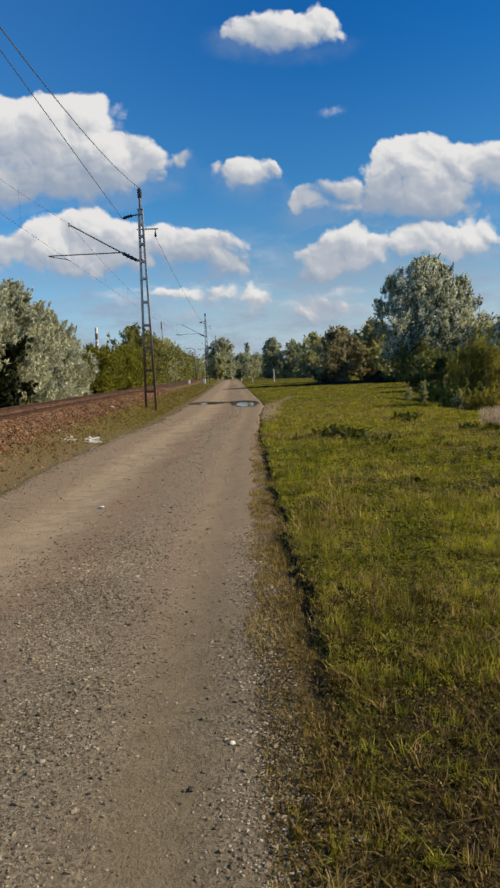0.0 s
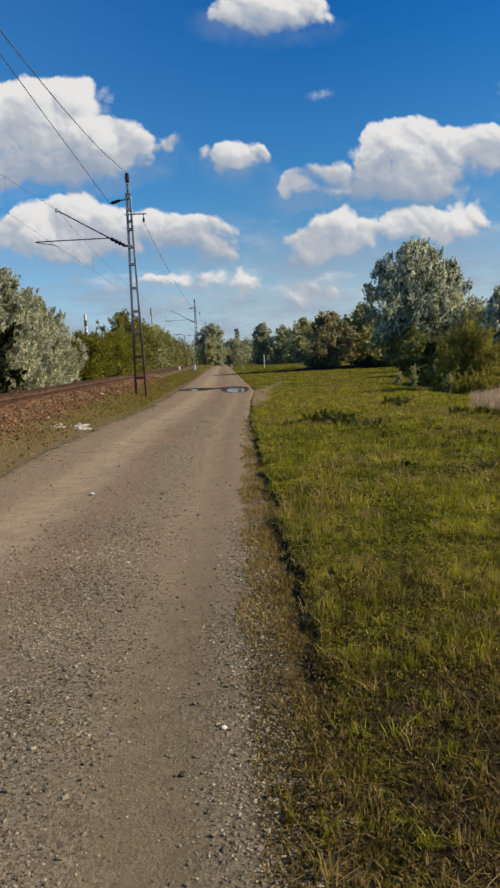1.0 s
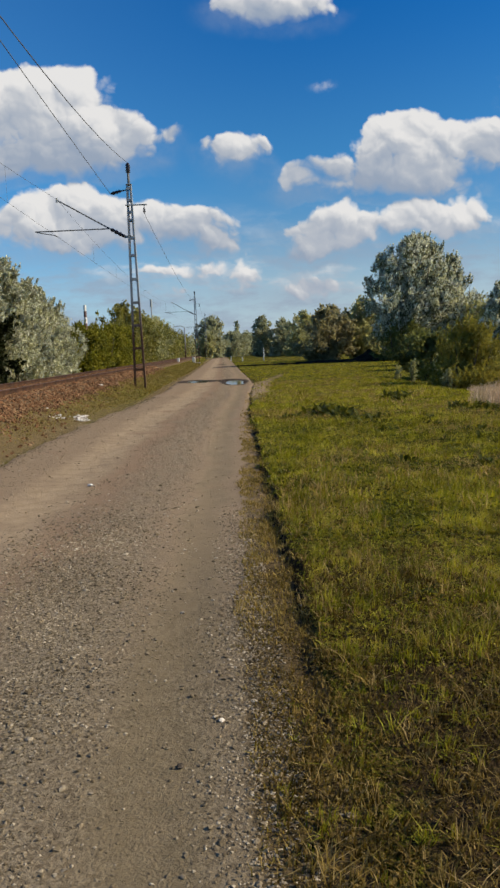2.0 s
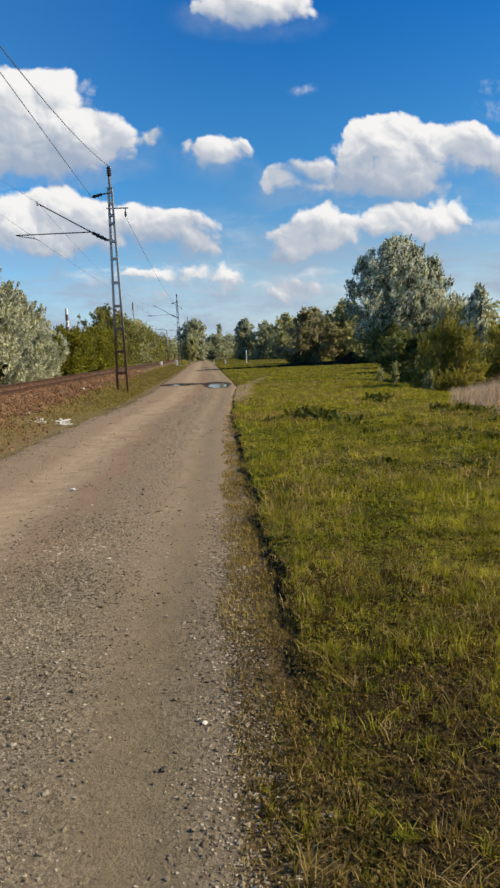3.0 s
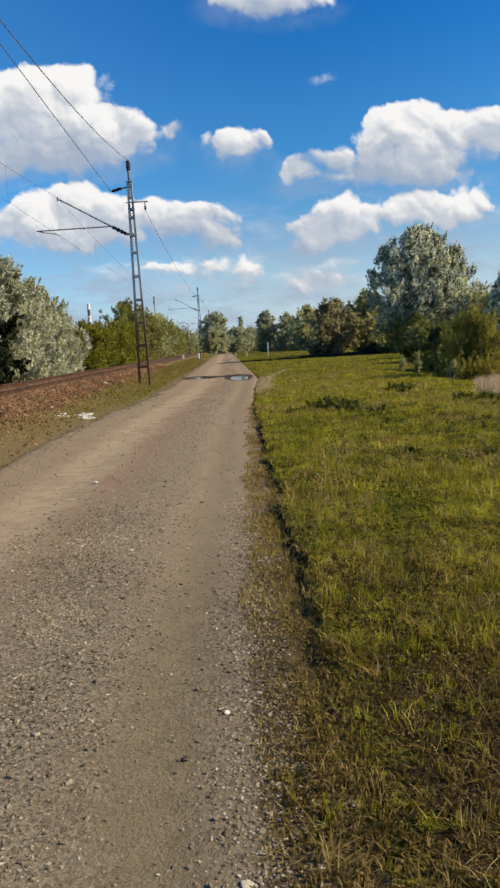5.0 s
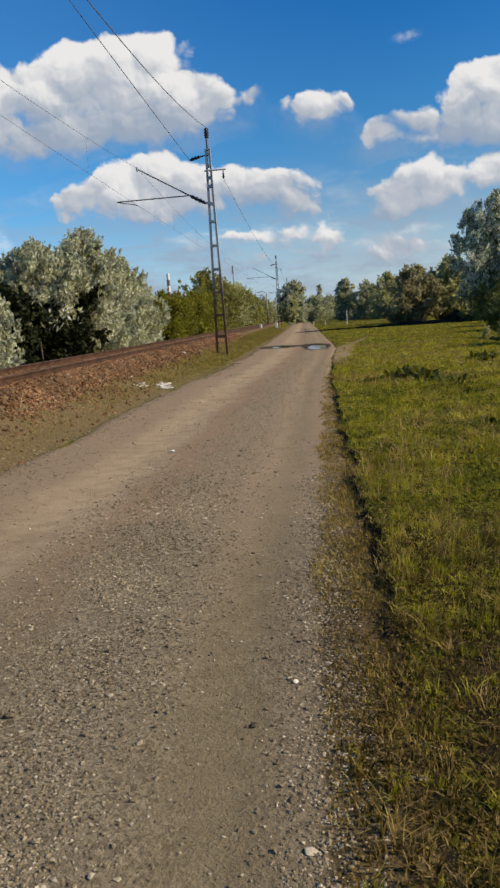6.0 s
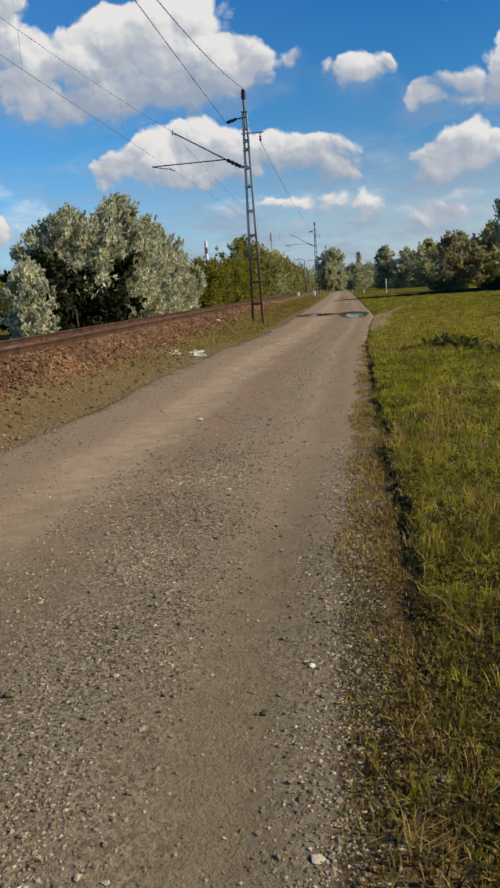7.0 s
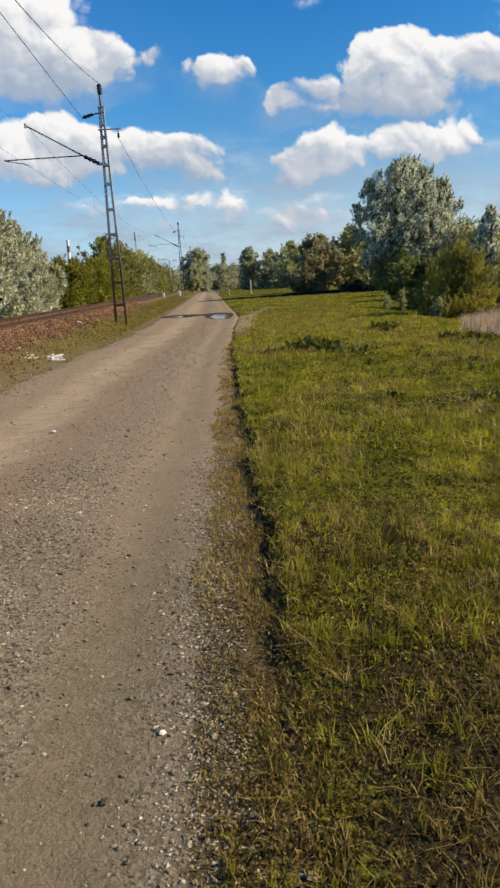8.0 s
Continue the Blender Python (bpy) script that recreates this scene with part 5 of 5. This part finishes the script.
def verge_grass():
    x, y, r = scatter(170000, -0.45, 1.2, 1.3, 30.0, 71, 0.9)
    mid = (gravel_edge(y) + turf_edge(y)) / 2
    half = (turf_edge(y) - gravel_edge(y)) / 2 + 0.04
    keep = (np.abs(x - mid) < half * (0.5 + 0.9 * fbm(x, y, 0.4, 18))) & (0.6 * fbm(x, y, 0.22, 19) + 0.4 * fbm(x, y, 0.9, 14) > np.interp(y, [3, 8, 20], [0.33, 0.43, 0.46]) + 0.22 * r.random(len(x)))
    keep &= r.random(len(x)) < np.interp(y, [8, 14, 24], [1.0, 0.5, 0.15])
    x, y = x[keep], y[keep]
    k = len(x)
    v, f = blade_array(np.stack((x, y, np.maximum(land(x, y), road_z(x, y)) - 0.008), -1), np.interp(y, [1.5, 3, 6], [0.022, 0.027, 0.036]) * r.uniform(0.5, 1.5, k), 0.0052 * np.interp(y, [0, 8, 30], [1, 1.4, 3.5]) * r.uniform(0.7, 1.4, k), 0.9, (0.05, 0), 8)
    return tagged(new("verge_grass", mesh_of("verge_grass", v, f, M_VERGE)), "sparse yellowish grass along the road's edge", "grass", kind="stuff")


def strip_grass():
    x, y, r = scatter(90000, -5.2, -2.4, 4.0, 110.0, 72, 1.6)
    keep = (x < road_left(y) - 0.15 * r.random(len(x)) - 0.45 * fbm(x, y, 0.8, 20)) & (x > -4.75 + 0.7 * fbm(x, y, 1.2, 23)) & (fbm(x, y, 0.7, 24) > np.interp(y, [0, 14, 28], [0.42, 0.38, 0.33]))
    x, y = x[keep], y[keep]
    k = len(x)
    z = land(x, y)
    v, f = blade_array(np.stack((x, y, z - 0.01), -1), np.interp(y, [0, 30, 60], [0.035, 0.07, 0.12]) * r.uniform(0.5, 1.5, k), np.interp(y, [0, 10, 30, 110], [0.008, 0.012, 0.03, 0.09]) * r.uniform(0.7, 1.3, k), 1.0, (0.08, 0), 9, True)
    return tagged(new("bank_grass", mesh_of("bank_grass", v, f, M_BANK)), "thin olive grass between road and ballast", "grass", kind="stuff")


def reed_bed():
    x, y, r = scatter(52000, 5.8, 20.0, 11.0, 33.0, 73)
    edge = 6.0 + 0.9 * fbm(x, y, 2.0, 25) + 0.34 * np.maximum(y - 20, 0)
    keep = (x > edge) & (np.hypot((x - 9.9) / 1.9, (y - 30.5) / 1.6) > 1) & (np.hypot((x - 12.8) / 1.9, (y - 31.5) / 1.6) > 1)
    x, y = x[keep], y[keep]
    k = len(x)
    v, f = blade_array(np.stack((x, y, land(x, y) - 0.02), -1), r.uniform(0.55, 1.15, k) * np.interp(x - edge[keep], [0, 1.8], [0.3, 0.85]), r.uniform(0.008, 0.02, k), 0.3, (0.1, 0), 10, True)
    return tagged(new("reed_bed", mesh_of("reed_bed", v, f, M_REED)), "bed of dry pinkish-brown reeds beside the meadow", "reeds", kind="stuff")


def thatch():
    """Dead stalks and short dry blades lying in the worn turf."""
    x, y, r = scatter(60000, -0.2, 3.0, -1.0, 6.5, 77)
    off = x - turf_edge(y)
    keep = (x > gravel_edge(y) + 0.25 * (fbm(x, y, 0.3, 34) - 0.45)) & (x < np.maximum(1.6 + 0.42 * y, 2.4))
    keep &= r.random(len(x)) < np.where(off < 0, 0.42 * (1 - step(y, 3.0, 5.5)), np.interp(y + 0.45 * off, [1.5, 2.6, 4.4, 5.5], [1.0, 0.9, 0.35, 0.15])) * np.clip(0.3 + 1.3 * fbm(x, y, 0.25, 35), 0, 1)
    x, y = x[keep], y[keep]
    k = len(x)
    v, f = blade_array(np.stack((x, y, np.where(off[keep] < 0, np.maximum(land(x, y), road_z(x, y)), land(x, y)) + 0.003), -1), 0.022 * r.uniform(0.4, 1.6, k), 0.005 * r.uniform(0.6, 1.5, k), 1.5, (0.05, 0), 12)
    return tagged(new("thatch", mesh_of("thatch", v, f, M_WORN)), "dry stalks and dead blades in the worn turf", "grass", kind="stuff")


def tufts():
    """Taller tufts of grass along the turf's edge and here and there in the meadow."""
    r = np.random.default_rng(78)
    roots, tall = [], []
    for i in range(120):
        y = 3.6 + 9.0 * r.random() ** 1.3
        near = r.random() < 0.55
        x = float(turf_edge(y)) + (r.uniform(0.10, 0.45) if near else r.uniform(0.4, 1.6 + 0.3 * y))
        m, h = int(r.integers(16, 40)), r.uniform(0.08, 0.145)
        px, py = x + r.normal(0, 0.03, m), y + r.normal(0, 0.03, m)
        roots.append(np.stack((px, py, land(px, py) - 0.01), -1))
        tall.append(h * r.uniform(0.5, 1.2, m))
    roots, tall = np.concatenate(roots), np.concatenate(tall)
    v, f = blade_array(roots, tall, 0.0055 * r.uniform(0.7, 1.4, len(tall)), 0.75, (0.1, 0.0), 79)
    return tagged(new("tall_grass", mesh_of("tall_grass", v, f, M_GRASS)), "taller bright tufts of grass along the turf edge", "grass", kind="stuff")


thatch()
tufts()
verge_grass()
strip_grass()
reed_bed()


def build_dock(x, y, size, count, seed):
    """A clump of broad, upright weed leaves."""
    r = np.random.default_rng(seed)
    plant = thing("dock_plant", (x, y, ground_at(x, y)), "clump of dark broad-leaved weeds in the grass", "weed", "broad-leaved weeds")
    for i in range(count):
        a, lean, ln, wd = r.uniform(0, 6.283), r.uniform(0.4, 1.3), size * r.uniform(0.32, 0.72), size * r.uniform(0.07, 0.13)
        ox, oy = r.normal(0, size * 0.42, 2)
        rows = []
        for s, w in ((0.0, 0.12), (0.25, 0.75), (0.55, 1.0), (0.82, 0.6), (1.0, 0.02)):
            d, z = lean * ln * s ** 1.3, ln * (s - 0.42 * lean * s * s)
            rows.append([(ox + math.cos(a) * d + math.sin(a) * wd * w * e, oy + math.sin(a) * d - math.cos(a) * wd * w * e, max(z, 0) + abs(e) * wd * w * 0.3) for e in (-1, 0, 1)])
        v = np.array(rows).reshape(-1, 3)
        part("leaf", mesh_of("leaf", v, grid_faces(5, 3), M_DOCK, True), None, plant)
    return plant


for i, (x, y, s, c) in enumerate(((2.42, 18.9, 0.46, 30), (2.62, 18.1, 0.50, 38), (2.74, 17.2, 0.46, 36), (2.90, 16.5, 0.42, 34), (3.05, 15.9, 0.36, 26), (2.30, 18.0, 0.26, 16), (1.4, 17.4, 0.26, 18), (1.7, 17.7, 0.24, 16), (4.9, 22.6, 0.42, 30), (5.4, 23.0, 0.46, 34), (5.1, 22.0, 0.30, 16),
                                  (5.75, 18.2, 0.42, 30), (6.15, 17.7, 0.40, 28), (6.5, 17.2, 0.30, 18), (4.35, 12.2, 0.26, 22), (4.7, 12.0, 0.28, 24), (4.5, 13.4, 0.24, 18), (4.1, 14.6, 0.20, 14), (0.92, 8.4, 0.14, 22), (0.78, 9.6, 0.14, 22), (1.25, 4.6, 0.13, 26))):
    build_dock(x, y, s, c, 300 + i)


r_ = np.random.default_rng(44)
for i in range(22):
    y = r_.uniform(9.0, 18.0)
    build_dock(r_.uniform(0.16, 0.38) * y + r_.uniform(0, 0.8), y, r_.uniform(0.14, 0.26), int(r_.integers(9, 16)), 400 + i)


def meadow_herbs(name, n, y0, y1, size, seed, mat, label):
    """Small broad leaves of clover and other herbs lying between the blades."""
    x, y, r = scatter(n, 0.2 if mat != M_WORN else -0.1, 7.0 if mat != M_WORN else 3.6, y0, y1, seed, 0.5)
    off = x - turf_edge(y)
    keep = (off > (0.02 if mat != M_WORN else -0.35)) & (x < 1.7 + 0.42 * y) & (fbm(x, y, 0.5, seed) > 0.30 + 0.3 * r.random(n)) & ((mat == M_WORN) | (r.random(n) < np.interp(y + 0.45 * off, [2.0, 3.0, 4.8], [0.12, 0.3, 1.0])))
    x, y = x[keep], y[keep]
    k = len(x)
    way = np.stack((r.normal(0, 1, k), r.normal(0, 1, k), r.normal(0.25, 0.35, k)), -1)
    up = r.uniform(0.0, 0.035, k) * np.interp(y, [1.5, 4, 12], [0.4, 1.0, 1.6])
    v, f = leaf_array(np.stack((x, y, np.where(off[keep] < 0.02, np.maximum(land(x, y), road_z(x, y)), land(x, y)) + 0.008 + up), -1), way, size * np.interp(y.mean(), [1, 12], [1, 1.6]), size * 0.6, seed)
    return tagged(new(name, mesh_of(name, v, f, mat)), label, "herbs", kind="stuff")


meadow_herbs("meadow_herbs", 60000, 1.3, 8.0, 0.015, 61, M_GRASS, "small clover and herb leaves in the meadow")
meadow_herbs("meadow_herbs", 34000, 6.0, 18.0, 0.03, 62, M_DOCK, "darker herb leaves in the meadow")
meadow_herbs("dead_leaves", 40000, 1.3, 5.5, 0.013, 63, M_WORN, "dry brown leaf scraps in the turf")


# ---- loose stones ----
def gravel():
    x, y, r = scatter(40000, -4.1, 1.1, 1.2, 30.0, 81, 1.5)
    rim = r.random(len(x)) < 0.16
    x = np.where(rim, road_left(y) + 0.12 + r.normal(0, 0.16, len(x)), x)
    a = (x - road_left(y)) / (gravel_edge(y) - road_left(y)) + 0.16 * (fbm(x, y, 2.0, 26) - 0.5)
    rut = np.maximum(np.exp(-((a - 0.40) / 0.12) ** 2), np.exp(-((a - 0.905) / 0.06) ** 2))
    keep = (a > -0.05) & (a < 1.08) & (r.random(len(x)) > 0.88 * rut) & (r.random(len(x)) < (0.35 + 1.1 * fbm(x, y, 0.8, 27)) * np.where(rim, 1.0, np.interp(y, [6, 11, 20], [1.0, 0.55, 0.35])))
    x, y, a = x[keep], y[keep], a[keep]
    k = len(x)
    size = np.clip(r.lognormal(-4.45, 0.42, k), 0.005, 0.045) * np.interp(y, [0, 6, 30], [1.0, 1.1, 1.25])
    z = np.where((a > 0.02) & (a < 0.98), road_z(x, y), land(x, y)) + size * 0.12
    at, near = np.stack((x, y, z), -1), (y < 5.5) & (size > 0.009)
    v, f = stone_array(at[~near], size[~near], 0.5, 0.33, 4, SHARP)
    v2, f2 = stone_array(at[near], size[near] * 0.9, 0.55, 0.36, 5, ROUND)
    v, f = np.concatenate((v, v2)), np.concatenate((f, f2 + len(v)))
    return tagged(part("gravel", mesh_of("gravel", v, f, M_GRAVEL), None, road), "fine grey and tan chippings", kind="stuff")


def ballast_stones():
    x, y, r = scatter(50000, -7.9, -3.6, 6.5, 60.0, 82, 1.3)
    foot = -4.52 + 0.5 * (fbm(x, y, 1.0, 28) - 0.35)
    keep = (x < foot) | (r.random(len(x)) < 0.05 + 0.45 * np.exp(-(x - foot) / 0.16))
    x, y = x[keep], y[keep]
    k = len(x)
    prof = np.interp(x, [-9.1, -8.0, -7.7, -6.25, -5.15, -4.92, -4.6, -4.1], [0.10, 0.62, 0.735, 0.745, 0.735, 0.64, 0.37, 0.0])
    z = np.maximum(prof, land(x, y))
    size = r.uniform(0.03, 0.066, k) * np.interp(y, [0, 15, 60], [1, 1.15, 2.0])
    v, f = stone_array(np.stack((x, y, z + size * 0.15), -1), size, 0.85, 0.38, 6, SHARP)
    return tagged(part("ballast_stones", mesh_of("ballast_stones", v, f, M_BALLAST), None, ballast), "crushed rust-brown ballast", kind="stuff")


def chips():
    """Fine angular chippings where the road is loose, on its crown and along its edge."""
    x, y, r = scatter(82000, -2.0, 0.3, 1.3, 9.0, 83, 0.7)
    a = (x - road_left(y)) / (gravel_edge(y) - road_left(y)) + 0.12 * (fbm(x, y, 1.2, 26) - 0.5)
    loose = (1 - step(y, 5.0, 8.8)) * (0.25 * (1 - np.exp(-((a - 0.905) / 0.06) ** 2)) + 0.9 * np.exp(-((a - 0.70) / 0.10) ** 2) + 0.95 * np.exp(-((a - 1.0) / 0.045) ** 2))
    keep = (a > 0) & (a < 1.06) & (r.random(len(x)) < loose * np.clip(2.6 * (fbm(x, y, 0.9, 29) - 0.2), 0, 1)) & (x > -1.1 - 0.42 * y)
    x, y = x[keep], y[keep]
    k = len(x)
    size = np.clip(r.lognormal(-4.62, 0.36, k), 0.006, 0.026) * np.interp(y, [1, 4, 9], [1.0, 1.1, 1.5])
    v, f = stone_array(np.stack((x, y, road_z(x, y) + size * 0.08), -1), size, 0.5, 0.35, 14, SHARP)
    return tagged(part("chippings", mesh_of("chippings", v, f, M_GRAVEL), None, road), "fine pale chippings", kind="stuff")


gravel()
chips()
ballast_stones()


def rubble(centre, spread, sizes, count, seed, mat, name, label, group):
    r = np.random.default_rng(seed)
    for i in range(count):
        x, y = centre[0] + r.normal(0, spread[0]), centre[1] + r.normal(0, spread[1])
        s = r.uniform(*sizes)
        v, f = stone_array([(0, 0, 0)], [s], 0.36, 0.3, seed * 50 + i)
        ob = part(name, mesh_of(name, v, f, mat), None)
        ob.location = (x, y, ground_at(x, y) + s * 0.10)
        tagged(ob, label, "stone", group)


rubble((-3.58, 19.75), (0.13, 0.34), (0.05, 0.15), 40, 1, M_WHITE_STONE, "rubble_stone", "broken piece of whitish rubble beside the road", "white rubble")
rubble((-4.05, 19.1), (0.16, 0.35), (0.03, 0.11), 16, 2, M_WHITE_STONE, "rubble_stone", "broken piece of whitish rubble beside the road", "white rubble")
rubble((-4.9, 30.5), (0.1, 0.1), (0.16, 0.2), 1, 3, M_WHITE_STONE, "pale_stone", "single whitish stone lying on the ballast", "pale stones")
for x, y, s, mat, label in ((-0.03, 3.2, 0.03, M_WHITE_STONE, "small whitish pebble on the gravel"), (-0.19, 2.85, 0.035, M_BARK, "small dark stone on the gravel"), (-1.69, 9.67, 0.08, M_WHITE_STONE, "flat pale stone pressed into the road"),
                            (-1.25, 2.95, 0.05, M_GRAVEL, "grey stone on the gravel"), (0.42, 2.45, 0.04, M_GRAVEL, "grey stone at the road's edge"), (0.95, 3.75, 0.025, M_WHITE_STONE, "pale stone in the grass")):
    v, f = stone_array([(0, 0, 0)], [s], 0.55, 0.25, int(abs(x) * 100))
    ob = part("pebble", mesh_of("pebble", v, f, mat), None)
    ob.location = (x, y, (float(road_z(np.array(x), np.array(y))) if x < 0.2 else ground_at(x, y)) + s * 0.18)
    tagged(ob, label, "stone", "single stones")

# the nearest stones of the road and of the bank, one by one
SIZES = [0.011, 0.012, 0.013, 0.015, 0.017, 0.019, 0.022, 0.027]
KINDS = [mesh_of("stone", *stone_array([(0, 0, 0)], [d], 0.48, 0.3, 900 + i), M_GRAVEL) for i, d in enumerate(SIZES)]
LUMPS = [mesh_of("stone", *stone_array([(0, 0, 0)], [3.2 * d], 0.8, 0.32, 950 + i), M_BALLAST) for i, d in enumerate(SIZES)]
r_ = np.random.default_rng(5)
for i in range(300):
    x, y, k = r_.uniform(-2.1, 0.3), 1.8 + 3.6 * r_.random(), int(r_.integers(0, 8))
    a = (x - float(road_left(y))) / float(gravel_edge(y) - road_left(y))
    if math.exp(-((a - 0.905) / 0.06) ** 2) > 0.4 and r_.random() < 0.85:
        x = -0.85 + r_.normal(0, 0.22)
    part("stone", KINDS[k], None, road).matrix_local = pose(x, y, float(road_z(np.array(x), np.array(y))) + SIZES[k] * 0.12, 0, 0, r_.uniform(0, 360))
for i in range(300):
    x, y, k = r_.uniform(-5.1, -4.66), 9.0 + 10.0 * r_.random(), int(r_.integers(0, 8))
    z = max(float(np.interp(x, [-5.15, -4.92, -4.6], [0.735, 0.64, 0.37])), ground_at(x, y))
    part("stone", LUMPS[k], None, ballast).matrix_local = pose(x, y, z + SIZES[k] * 0.8, 0, 0, r_.uniform(0, 360))
